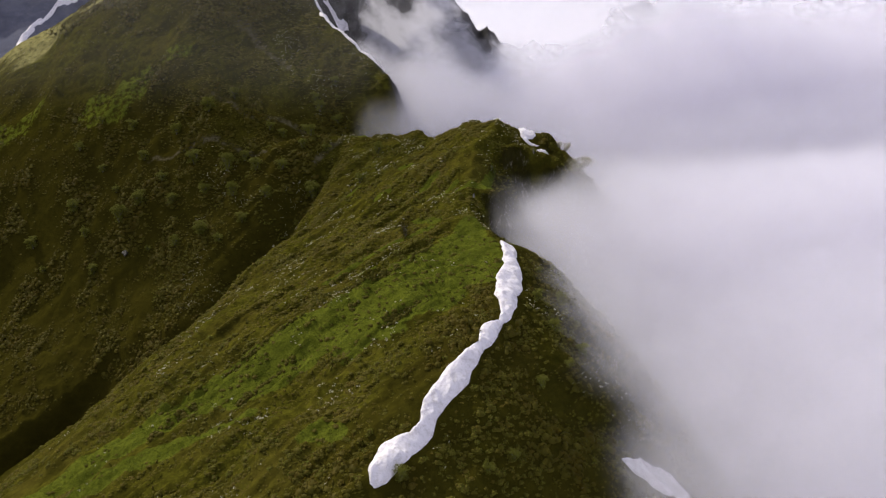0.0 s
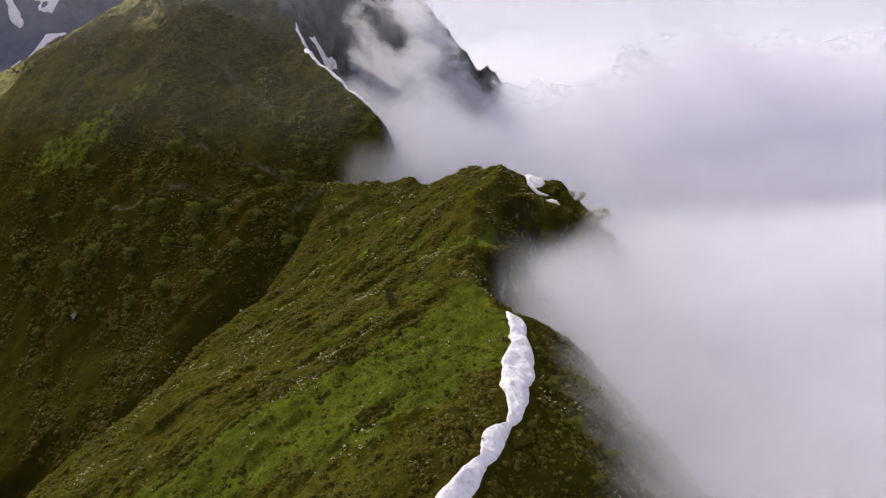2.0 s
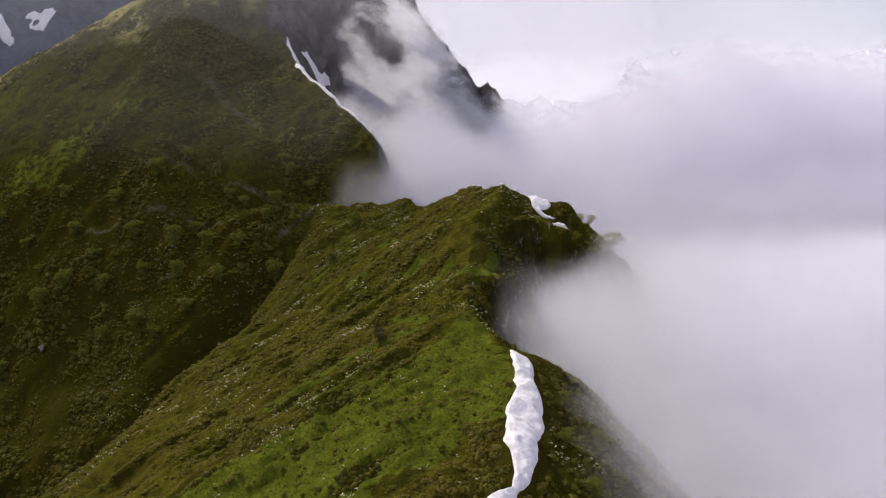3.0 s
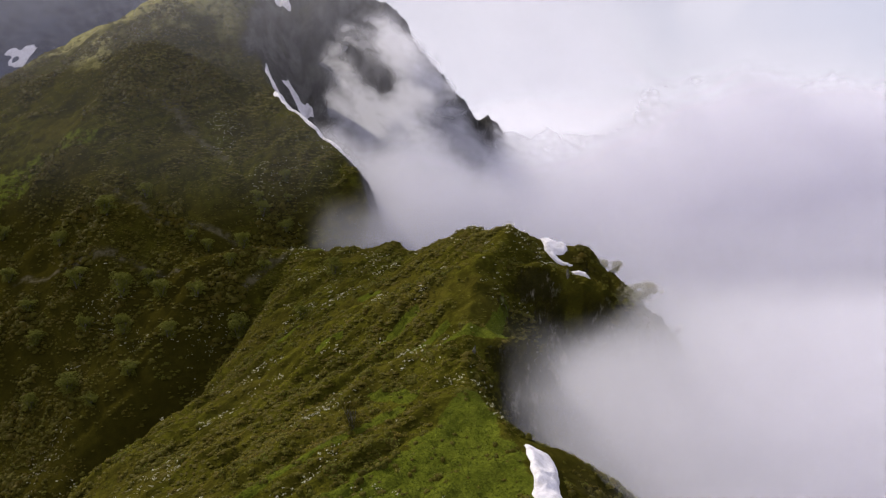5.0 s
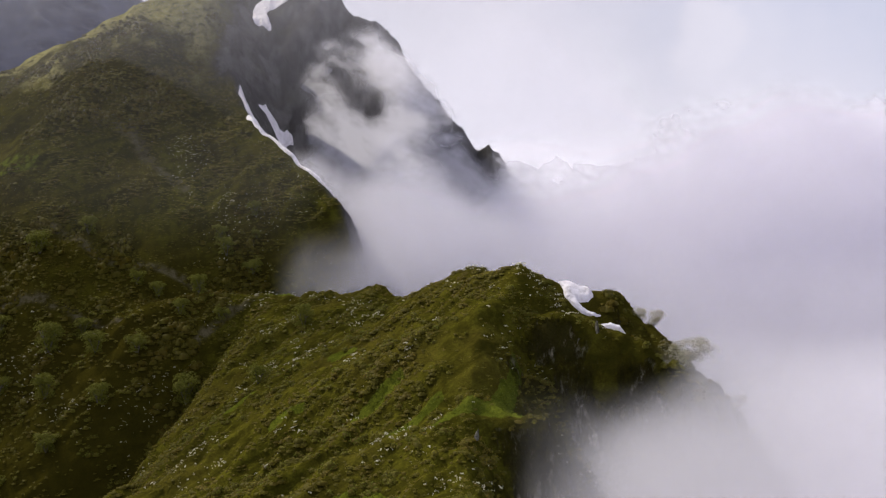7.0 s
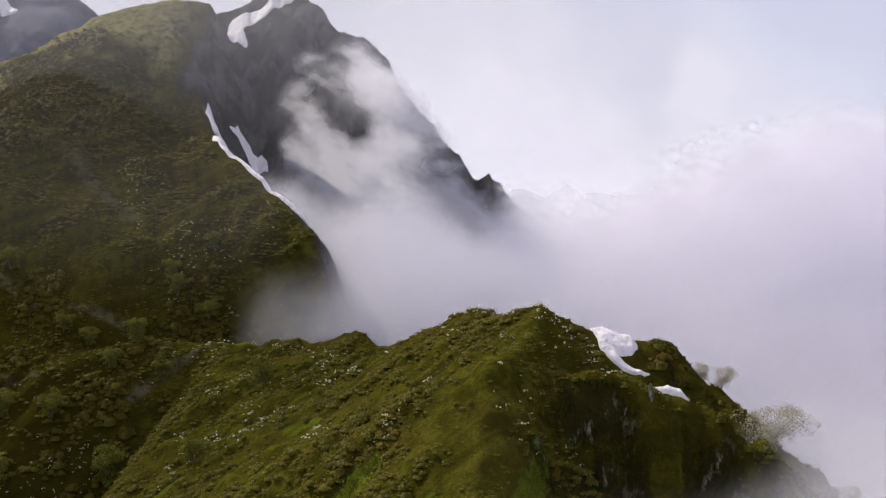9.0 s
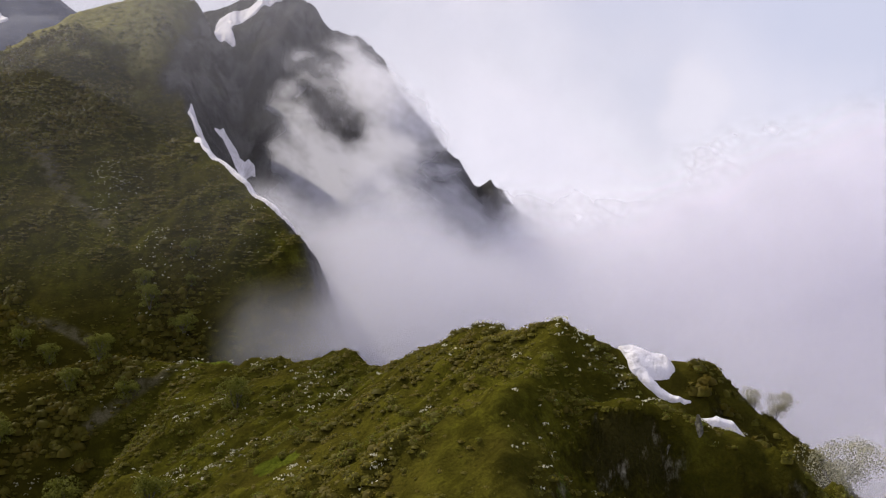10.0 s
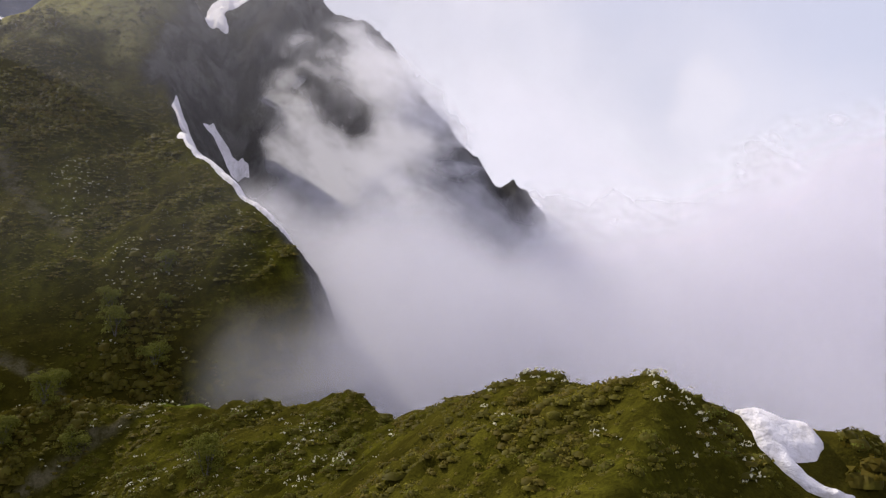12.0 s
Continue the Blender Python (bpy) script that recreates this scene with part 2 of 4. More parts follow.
XS = spread([-4500, (-1500, 300), (-600, 60), (-260, 12), (-150, 2.5), (-75, 1.2), (50, 0.62), (90, 1.3), (150, 5), (600, 40), (1500, 150), (4500, 500)])
YS = spread([-4500, (-1000, 300), (-200, 60), (60, 8), (105, 2), (150, 0.9), (310, 0.62), (350, 1.0), (440, 1.3), (520, 5), (900, 40), (1800, 150), (4500, 500)])


def sheet(name, xs, ys, zs, material):
    nx, ny = len(xs), len(ys)
    gx, gy = np.meshgrid(xs, ys)
    co = np.stack([gx, gy, zs], -1).reshape(-1, 3)
    i = np.arange(nx * ny).reshape(ny, nx)
    quads = np.stack([i[:-1, :-1], i[:-1, 1:], i[1:, 1:], i[1:, :-1]], -1).reshape(-1, 4)
    me = bpy.data.meshes.new(name)
    fill(me, co, quads)
    me.materials.append(material)
    return new(name, me)


def fill(me, co, faces, shade=True):
    n = faces.shape[1]
    me.vertices.add(len(co))
    me.vertices.foreach_set("co", np.ascontiguousarray(co, dtype=np.float32).ravel())
    me.loops.add(faces.size)
    me.loops.foreach_set("vertex_index", np.ascontiguousarray(faces, dtype=np.int32).ravel())
    me.polygons.add(len(faces))
    me.polygons.foreach_set("loop_start", np.arange(0, faces.size, n, dtype=np.int32))
    me.polygons.foreach_set("use_smooth", np.ascontiguousarray(np.broadcast_to(shade, len(faces))))
    me.update(calc_edges=True)
    me.validate()


def paint(me, name, values):
    at = me.attributes.new(name, "FLOAT", "POINT")
    at.data.foreach_set("value", np.ascontiguousarray(values, dtype=np.float32).ravel())


# ------------------------------------------------------------------ materials


def material(name):
    m = bpy.data.materials.new(name)
    m.use_nodes = True
    return m, Tree(m.node_tree)


def finish(t, shader):
    t.n("ShaderNodeOutputMaterial", {0: shader})


def bands(t, pos):
    """Streaks that follow the trodden terraces of the near slope."""
    along = t.n("ShaderNodeMapping", {"Vector": pos, "Rotation": (0.0, 0.0, 0.607), "Scale": (5.0, 1.0, 1.5)}, vector_type="TEXTURE").outputs[0]
    return t.noise(along, 0.32, 5, 0.62)


def ground_material():
    m, t = material("alpine_ground")
    pos = t.n("ShaderNodeNewGeometry").outputs["Position"]
    up = t.n("ShaderNodeSeparateXYZ", {0: t.n("ShaderNodeNewGeometry").outputs["Normal"]}).outputs[2]
    meadow = t.n("ShaderNodeAttribute", attribute_name="meadow").outputs["Fac"]
    bare = t.n("ShaderNodeAttribute", attribute_name="rock").outputs["Fac"]
    dry = t.n("ShaderNodeAttribute", attribute_name="dry").outputs["Fac"]
    big, mid, fine = t.noise(pos, 0.06, 5), t.noise(pos, 0.45, 6, 0.65), t.noise(pos, 3.2, 4, 0.7)
    heath = t.mix(t.ramp(mid, 0.38, 0.62), (0.042, 0.040, 0.004, 1), (0.092, 0.087, 0.009, 1))
    heath = t.mix(t.ramp(big, 0.42, 0.66, 0, 0.6), heath, (0.080, 0.064, 0.011, 1))
    heath = t.mix(t.ramp(bands(t, pos), 0.47, 0.60, 0, 0.7), heath, (0.028, 0.025, 0.003, 1))
    # ground under the scrub is darkened too, standing in for shade on the face
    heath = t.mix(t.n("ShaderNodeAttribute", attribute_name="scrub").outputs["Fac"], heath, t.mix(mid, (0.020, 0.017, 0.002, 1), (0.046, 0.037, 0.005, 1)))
    grass = t.mix(t.ramp(mid, 0.35, 0.65), (0.072, 0.088, 0.008, 1), (0.112, 0.130, 0.014, 1))
    col = t.mix(t.ramp(t.math("ADD", meadow, t.math("MULTIPLY", t.math("SUBTRACT", mid, 0.5), 1.1)), 0.36, 0.60), heath, grass)
    col = t.mix(t.math("MULTIPLY", dry, t.ramp(mid, 0.2, 0.62)), col, (0.33, 0.30, 0.11, 1))
    tall = t.n("ShaderNodeVectorMath", {0: pos, 1: (1.0, 1.0, 0.22)}, operation="MULTIPLY").outputs[0]
    strata = t.noise(tall, 0.16, 8, 0.68)
    stone = t.mix(t.ramp(strata, 0.40, 0.64), (0.048, 0.046, 0.049, 1), (0.135, 0.128, 0.130, 1))
    clefts = t.noise(tall, 0.42, 7, 0.7)
    crag = t.mix(t.ramp(clefts, 0.51, 0.63), (0.036, 0.031, 0.008, 1), (0.26, 0.235, 0.18, 1))
    stone = t.mix(t.ramp(t.noise(pos, 0.05, 4), 0.5, 0.7, 0, 0.6), stone, (0.045, 0.045, 0.020, 1))
    patch = t.math("MULTIPLY", t.math("SUBTRACT", strata, 0.5), 1.3)
    cliff = t.math("MULTIPLY", t.ramp(t.math("SUBTRACT", up, patch), 0.28, 0.46, 1, 0), t.n("ShaderNodeAttribute", attribute_name="crag").outputs["Fac"])
    col = t.mix(bare, t.mix(cliff, col, crag), stone)
    trod = t.n("ShaderNodeAttribute", attribute_name="path").outputs["Fac"]
    col = t.mix(t.math("MULTIPLY", trod, t.ramp(mid, 0.35, 0.6)), col, (0.14, 0.12, 0.075, 1))
    col = t.mix(t.ramp(fine, 0.35, 0.7, 0.45, 0.0), col, (0.020, 0.018, 0.004, 1))
    relief = t.math("ADD", t.math("MULTIPLY", mid, 0.8), t.math("MULTIPLY", fine, 0.25))
    relief = t.math("ADD", relief, t.math("MULTIPLY", t.math("MAXIMUM", bare, cliff), t.math("MULTIPLY", t.noise(tall, 0.3, 7, 0.7), 3.0)))
    bump = t.n("ShaderNodeBump", {"Strength": 0.9, "Distance": 0.8, "Height": relief})
    finish(t, t.n("ShaderNodeBsdfPrincipled", {"Base Color": col, "Roughness": 1.0, "Specular IOR Level": 0.0, "Normal": bump.outputs[0]}).outputs[0])
    return m


def snow_material():
    m, t = material("old_snow")
    pos = t.n("ShaderNodeNewGeometry").outputs["Position"]
    dirt = t.noise(pos, 0.8, 6, 0.7)
    col = t.mix(t.ramp(dirt, 0.42, 0.75), (0.80, 0.76, 0.80, 1), (0.55, 0.51, 0.51, 1))
    bump = t.n("ShaderNodeBump", {"Strength": 0.9, "Distance": 0.6, "Height": t.noise(pos, 1.1, 6, 0.65)})
    finish(t, t.n("ShaderNodeBsdfPrincipled", {"Base Color": col, "Roughness": 0.7, "Normal": bump.outputs[0]}).outputs[0])
    return m


def hazed_rock_material():
    m, t = material("hazed_rock")
    pos = t.n("ShaderNodeNewGeometry").outputs["Position"]
    n1, n2 = t.noise(pos, 0.012, 8, 0.65), t.noise(pos, 0.08, 6, 0.7)
    # the blue in these rock colours stands for the haze of distance
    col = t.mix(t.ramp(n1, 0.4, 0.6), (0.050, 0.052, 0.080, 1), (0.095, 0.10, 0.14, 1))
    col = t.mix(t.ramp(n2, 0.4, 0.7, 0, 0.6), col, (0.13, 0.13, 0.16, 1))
    finish(t, t.n("ShaderNodeBsdfPrincipled", {"Base Color": col, "Roughness": 0.95, "Specular IOR Level": 0.1}).outputs[0])
    return m


GROUND, SNOW, HAZED_ROCK = ground_material(), snow_material(), hazed_rock_material()

# ------------------------------------------------------------------ ground
gx, gy = np.meshgrid(XS, YS)
gz, grock = land(gx, gy)
ground = sheet("ground", XS, YS, gz, GROUND)
tagged(ground, "steep alpine mountainside with green meadow, heath and rock", "ground", kind="structure")


MEADOWS = [[(8, 203, 2.5), (7, 196, 5), (5, 186, 9), (1, 177, 14), (-6, 171, 16), (-18, 164, 13.5), (-29, 163, 10.5), (-42, 157, 9.5), (-55, 156, 7.5), (-68, 150, 5), (-84, 143, 4), (-112, 138, 4)],
           [(4, 219.5, 1.0), (9, 222.5, 2.0), (14, 224, 2.6), (17, 224, 1.6)], [(12.5, 226, 1.6), (14.5, 231.5, 1.2), (16, 237.5, .8)],
           [(-150, 330, 8), (-136, 328, 8), (-126, 334, 6)], [(-196, 338, 8), (-180, 342, 6)], [(-118, 340, 4), (-108, 338, 3)],
           [(-24, 128, 3), (-19, 124, 2)],
           [(-40, 143, 2), (-62, 141, 3), (-84, 134, 3)],
           [(-8, 213, 2), (-2, 207, 2.5)], [(-30, 304, .8), (-38, 305.5, 1.0)], [(-13.5, 257, 1.6), (-11, 254, 1.2)], [(-7, 232, 1.4), (-2, 235, 1.3)], [(-2, 223, 1.3), (4, 226, 1.2)], [(-21, 241, 1.4), (-17, 240, .8)], [(-32, 254, 1.2), (-28, 257, 1)], [(-3, 204, 1.2), (-16, 196, 1.6), (-30, 186, 1)]]


def cover_of(x, y):
    d = np.full(x.shape, 1e9)
    for line in MEADOWS:
        d = np.minimum(d, near_line(x, y, line))
    d = d + 0.55 * fbm(x, y, 9, 4, 0.6, seed=70) + 0.22 * ridged((0.82 * x + 0.57 * y) * 0.3, -0.57 * x + 0.82 * y, 5.0, 2, seed=69)
    # green is halved on the far face, painting in its shade and haze
    return (1 - smooth(0.72, 1.08, d)) * np.where(x < -95, 0.5, 1.0)


def shaded_scrub_of(x, y, z):
    """Where scrub takes over and shade is put into the colours: the face beyond the gully, and the flank on the cloud
    side.
    """
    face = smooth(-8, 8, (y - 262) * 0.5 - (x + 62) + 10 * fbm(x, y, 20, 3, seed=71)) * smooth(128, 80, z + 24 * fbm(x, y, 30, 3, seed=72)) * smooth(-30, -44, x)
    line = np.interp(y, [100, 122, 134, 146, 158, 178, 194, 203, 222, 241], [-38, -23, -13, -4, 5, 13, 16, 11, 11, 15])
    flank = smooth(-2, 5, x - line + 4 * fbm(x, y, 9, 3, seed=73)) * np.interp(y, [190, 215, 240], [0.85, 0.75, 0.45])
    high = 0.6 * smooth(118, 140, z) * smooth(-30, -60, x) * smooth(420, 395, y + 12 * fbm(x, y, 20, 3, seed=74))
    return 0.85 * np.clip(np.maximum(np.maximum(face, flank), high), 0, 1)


def dry_of(x, y, z):
    d = near_line(x, y, [(p[0], p[1] - 6, 19) for p in GRASSY[2:]])
    return smooth(1.3, 0.6, d + 1.5 * fbm(x, y, 18, 4, 0.6, seed=75)) * smooth(-72, -84, x)


paint(ground.data, "meadow", cover_of(gx, gy))
PATHS = [[(-52, 314, .5), (-62, 318, .6), (-80, 316, .7), (-96, 322, .5)], [(-66, 340, 1.2), (-77, 344, 1.0), (-86, 352, 1.6), (-98, 356, .8)],
         [(-36, 305, .5), (-44, 300, .5), (-50, 292, .6)], [(-70, 300, .5), (-90, 306, .7), (-118, 305, .5)]]
trod = np.full(gx.shape, 1e9)
for line in PATHS:
    trod = np.minimum(trod, near_line(gx + 2 * fbm(gx, gy, 9, 3, seed=77), gy + 2 * fbm(gx, gy, 9, 3, seed=78), line))
paint(ground.data, "path", 0.8 * smooth(1.6, 0.5, trod))
paint(ground.data, "rock", grock)
paint(ground.data, "crag", np.maximum(smooth(2, 14, gx) * smooth(198, 206, gy), smooth(150, 165, gz) * smooth(-90, -70, gx)))
# scrub cover, and with it the shade mixed into the ground colour
paint(ground.data, "scrub", shaded_scrub_of(gx, gy, gz))
paint(ground.data, "dry", dry_of(gx, gy, gz))


def far_height(pts, seed, rough=14):
    def at(x, y):
        z, d = crest(x + 20 * fbm(x, y, 120, 3, seed=seed), y, pts)
        return z + smooth(0, 60, d) * rough * 2 * ridged(x, y * 0.5, 110, 5, seed=seed + 3) + rough * 0.5 * fbm(x, y, 40, 4, seed=seed + 7)
    return at


FAR_CREST = [(-1400, 1000, 420, .8, 0, .8, 0), (-700, 950, 480, .8, 0, .8, 0), (-480, 920, 420, .8, 0, .8, 0), (-330, 900, 335, .8, 0, .8, 0),
             (-250, 900, 250, .8, 0, .8, 0), (0, 920, 60, .8, 0, .8, 0)]
far_side = far_height(FAR_CREST, 80)


def far_mountain(name, at, x0, x1, y0, y1, step, label):
    xs, ys = np.arange(x0, x1, step), np.arange(y0, y1, step)
    ob = sheet(name, xs, ys, at(*np.meshgrid(xs, ys)), HAZED_ROCK)
    return tagged(ob, label, "mountain", kind="structure")


far_mountain("far_mountain", far_side, -1300, 100, 560, 1200, 8, "dark rock mountain, coloured blue-grey for haze, with snow gullies behind the grassy slope")
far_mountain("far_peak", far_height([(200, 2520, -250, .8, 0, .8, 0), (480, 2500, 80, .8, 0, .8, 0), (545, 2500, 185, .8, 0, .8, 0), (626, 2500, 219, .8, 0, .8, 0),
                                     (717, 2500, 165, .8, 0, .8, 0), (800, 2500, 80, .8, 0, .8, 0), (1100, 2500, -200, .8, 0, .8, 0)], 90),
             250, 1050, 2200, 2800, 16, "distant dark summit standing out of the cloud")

# ------------------------------------------------------------------ snow


SNOW_LINES = []


def snow_strip(pts, label, thick=0.5, seed=0, steps=110, lanes=17, ground_of=None):
    """Old snow lying along a line of (x, y, half width)."""
    SNOW_LINES.append([(p[0], p[1], p[2] + 0.8) for p in pts])
    pts = np.array(pts, float)
    s = np.concatenate([[0], np.cumsum(np.hypot(*np.diff(pts[:, :2], axis=0).T))])
    u = np.linspace(0, s[-1], steps)
    cx, cy, hw = (np.interp(u, s, pts[:, i]) for i in range(3))
    tx, ty = np.gradient(cx), np.gradient(cy)
    norm = np.hypot(tx, ty)
    tx, ty = tx / norm, ty / norm
    lane = np.linspace(-1, 1, lanes)
    side = np.stack([1 + 0.55 * fbm(u + 50 * k, u * 0 + seed, 6.5, 4, 0.5, seed=100 + seed + k) for k in (0, 1)])
    w = np.where(lane[None] < 0, side[0][:, None], side[1][:, None]) * hw[:, None] * lane[None]
    ends = np.clip(np.minimum(u, s[-1] - u) / 2.0, 0, 1) ** 0.5
    w = w * (0.25 + 0.75 * ends[:, None])
    x, y = cx[:, None] - ty[:, None] * w, cy[:, None] + tx[:, None] * w
    bulge = np.clip(1 - np.abs(lane[None]) ** 5, 0, 1) ** 0.7 * (0.4 + 0.6 * ends[:, None])
    lump = 1 + 0.7 * fbm(x, y, 7.0, 4, 0.5, seed=110 + seed)
    ground_of = ground_of or (lambda a, b: land(a, b)[0])
    z = ground_of(x, y) + thick * bulge * lump - 0.3 * (1 - bulge)
    co = np.stack([x, y, z], -1).reshape(-1, 3)
    i = np.arange(steps * lanes).reshape(steps, lanes)
    quads = np.stack([i[:-1, :-1], i[1:, :-1], i[1:, 1:], i[:-1, 1:]], -1).reshape(-1, 4)
    me = bpy.data.meshes.new("snow_patch")
    fill(me, co, quads[:, ::-1])
    me.materials.append(SNOW)
    return tagged(new("snow_patch", me), label, "snow patch", kind="")


snow_strip([(-11.6, 109.9, 1.0), (-10.4, 112.8, 2.0), (-8.3, 116.1, 2.4), (-4.9, 119.6, 1.6), (-3.2, 122.6, 1.5), (-2.4, 125.6, 1.5), (-0.4, 129.7, 1.9), (3.2, 135.1, 2.2), (5.5, 139, 1.9),
            (7.6, 142.4, .6), (9.8, 147.6, 1.9), (12.2, 151.5, .45), (13.5, 154.6, 1.1), (14.1, 160.5, 2.2), (15.5, 169, 2.8), (16.7, 174.8, 2.5), (16.4, 182, 2.3), (16.6, 193, 2.0)],
           "long narrow strip of old white snow running up the ridge", 0.75, seed=1, steps=420, lanes=23)
snow_strip([(25.2, 258.6, .6), (26.6, 257.6, 1.8), (28.4, 256.5, 2.3), (29.9, 256.0, 2.0), (30.8, 255.9, .8)], "melting snow cornice filling the notch beside the summit", 1.1, seed=4)
snow_strip([(26.4, 257.2, 1.3), (26.9, 255.6, 1.2), (27.4, 254.3, .75), (28.3, 253.3, .5), (30.2, 252.7, .45), (31.6, 252.9, .15)], "thin tongue of snow running down from the cornice", 0.5, seed=16)
snow_strip([(29, 246.3, .4), (31.3, 245.2, .9), (33.8, 244.2, .4)], "small snow remnant behind the cliff brow", 0.6, seed=5)
snow_strip([(36.6, 140, .5), (41, 140.3, 1.8), (47, 142, 2.3), (55, 143.5, 1.5)], "snow patch low on the cloudy flank", seed=6)
snow_strip([(-63.5, 389, .7), (-61, 384.5, 2.4), (-57.8, 379, 1.7), (-56, 376, .5)], "snow in the gully beside the spur", 1.2, seed=7)
snow_strip([(-56.8, 373, 1.5), (-52, 366, 2.3), (-41.6, 354.3, 1.9), (-29.8, 342.3, 1.5), (-25, 337.2, .5)], "long snow gully beside the grassy spur", 0.6, seed=8)
snow_strip([(-59, 395.5, .3), (-56.5, 397, 1.0), (-53.5, 397.5, 2.0), (-50.5, 396.5, 2.5), (-48, 394.5, 1.3), (-46.5, 393, .4)], "snow bank at the foot of the rock wall", seed=10)
snow_strip([(-46, 436, .6), (-53, 435, 1.8), (-60, 434, 3.2), (-66, 432.5, 3.6), (-65.5, 428, 3.0), (-62, 424.5, 1.7), (-60, 422, .6)], "snow field below the summit", seed=9)
snow_strip([(-346, 596, 1.5), (-341, 606, 2.2), (-340, 642, 2.5), (-336, 669, 3), (-321, 696, 3), (-314, 710, 1)], "snow gully on the dark mountain behind", 1.2, seed=12, ground_of=far_side)
snow_strip([(-344, 742, 13), (-336, 728, 8), (-331, 717, 2)], "snow patch on the dark mountain behind", 1.5, seed=13, ground_of=far_side)
snow_strip([(-372, 724, 3), (-360, 712, 4), (-352, 706, 2)], "small snow patch on the dark mountain behind", 3, seed=14, ground_of=far_side)
snow_strip([(-390, 860, 3), (-376, 850, 6), (-366, 846, 2)], "high snow patch on the dark mountain behind", 3, seed=15, ground_of=far_side)

# ------------------------------------------------------------------ plants


def leaf_material(name, dark, light, accent=None, gloss=0.6, streak=None):
    m, t = material(name)
    geom = t.n("ShaderNodeNewGeometry")
    each = geom.outputs["Random Per Island"]
    n = t.noise(geom.outputs["Position"], 0.35, 3)
    col = t.mix(each, (*dark, 1), (*light, 1))
    if accent:
        col = t.mix(t.ramp(n, 0.45, 0.62), col, (*accent, 1))
    if streak:
        col = t.mix(t.ramp(bands(t, geom.outputs["Position"]), 0.47, 0.60, 0, 0.75), col, (*streak, 1))
    a = t.n("ShaderNodeBsdfPrincipled", {"Base Color": col, "Roughness": gloss, "Specular IOR Level": 0.05}).outputs[0]
    b = t.n("ShaderNodeBsdfTranslucent", {0: col}).outputs[0]
    finish(t, t.n("ShaderNodeMixShader", {0: 0.3, 1: a, 2: b}).outputs[0])
    return m


rng = np.random.default_rng(7)
LEAF_HEATH = leaf_material("heath_leaves", (0.108, 0.091, 0.011), (0.215, 0.187, 0.024), (0.172, 0.131, 0.023), streak=(0.084, 0.077, 0.011))
LEAF_RHODO = leaf_material("rhododendron_leaves", (0.078, 0.076, 0.011), (0.192, 0.183, 0.027), (0.127, 0.140, 0.020))
# scrub leaves, darkened in colour to stand for the shade they lie in
LEAF_FAR = leaf_material("shaded_bush_leaves", (0.042, 0.036, 0.004), (0.100, 0.086, 0.010), (0.084, 0.062, 0.007))
LEAF_DARK = leaf_material("shrub_leaves", (0.030, 0.034, 0.004), (0.075, 0.082, 0.009))
LEAF_TREE = leaf_material("bush_leaves", (0.090, 0.094, 0.012), (0.190, 0.190, 0.034))
LEAF_BIRCH = leaf_material("birch_leaves", (0.27, 0.25, 0.15), (0.44, 0.42, 0.28))
LEAF_GRASS = leaf_material("grass_blades", (0.082, 0.101, 0.011), (0.132, 0.150, 0.018))
PETAL = leaf_material("petals", (0.46, 0.43, 0.30), (0.74, 0.71, 0.54))


def bark_material():
    m, t = material("pale_bark")
    pos = t.n("ShaderNodeNewGeometry").outputs["Position"]
    col = t.mix(t.ramp(t.noise(pos, 6.0, 4), 0.4, 0.6), (0.06, 0.05, 0.035, 1), (0.16, 0.145, 0.11, 1))
    finish(t, t.n("ShaderNodeBsdfPrincipled", {"Base Color": col, "Roughness": 0.85}).outputs[0])
    return m


BARK = bark_material()


# clump cores, darker than the heath leaves: painted shade in the gaps
SHADED_CORE = leaf_material("shaded_core", (0.070, 0.061, 0.008), (0.105, 0.092, 0.013), (0.086, 0.068, 0.010))


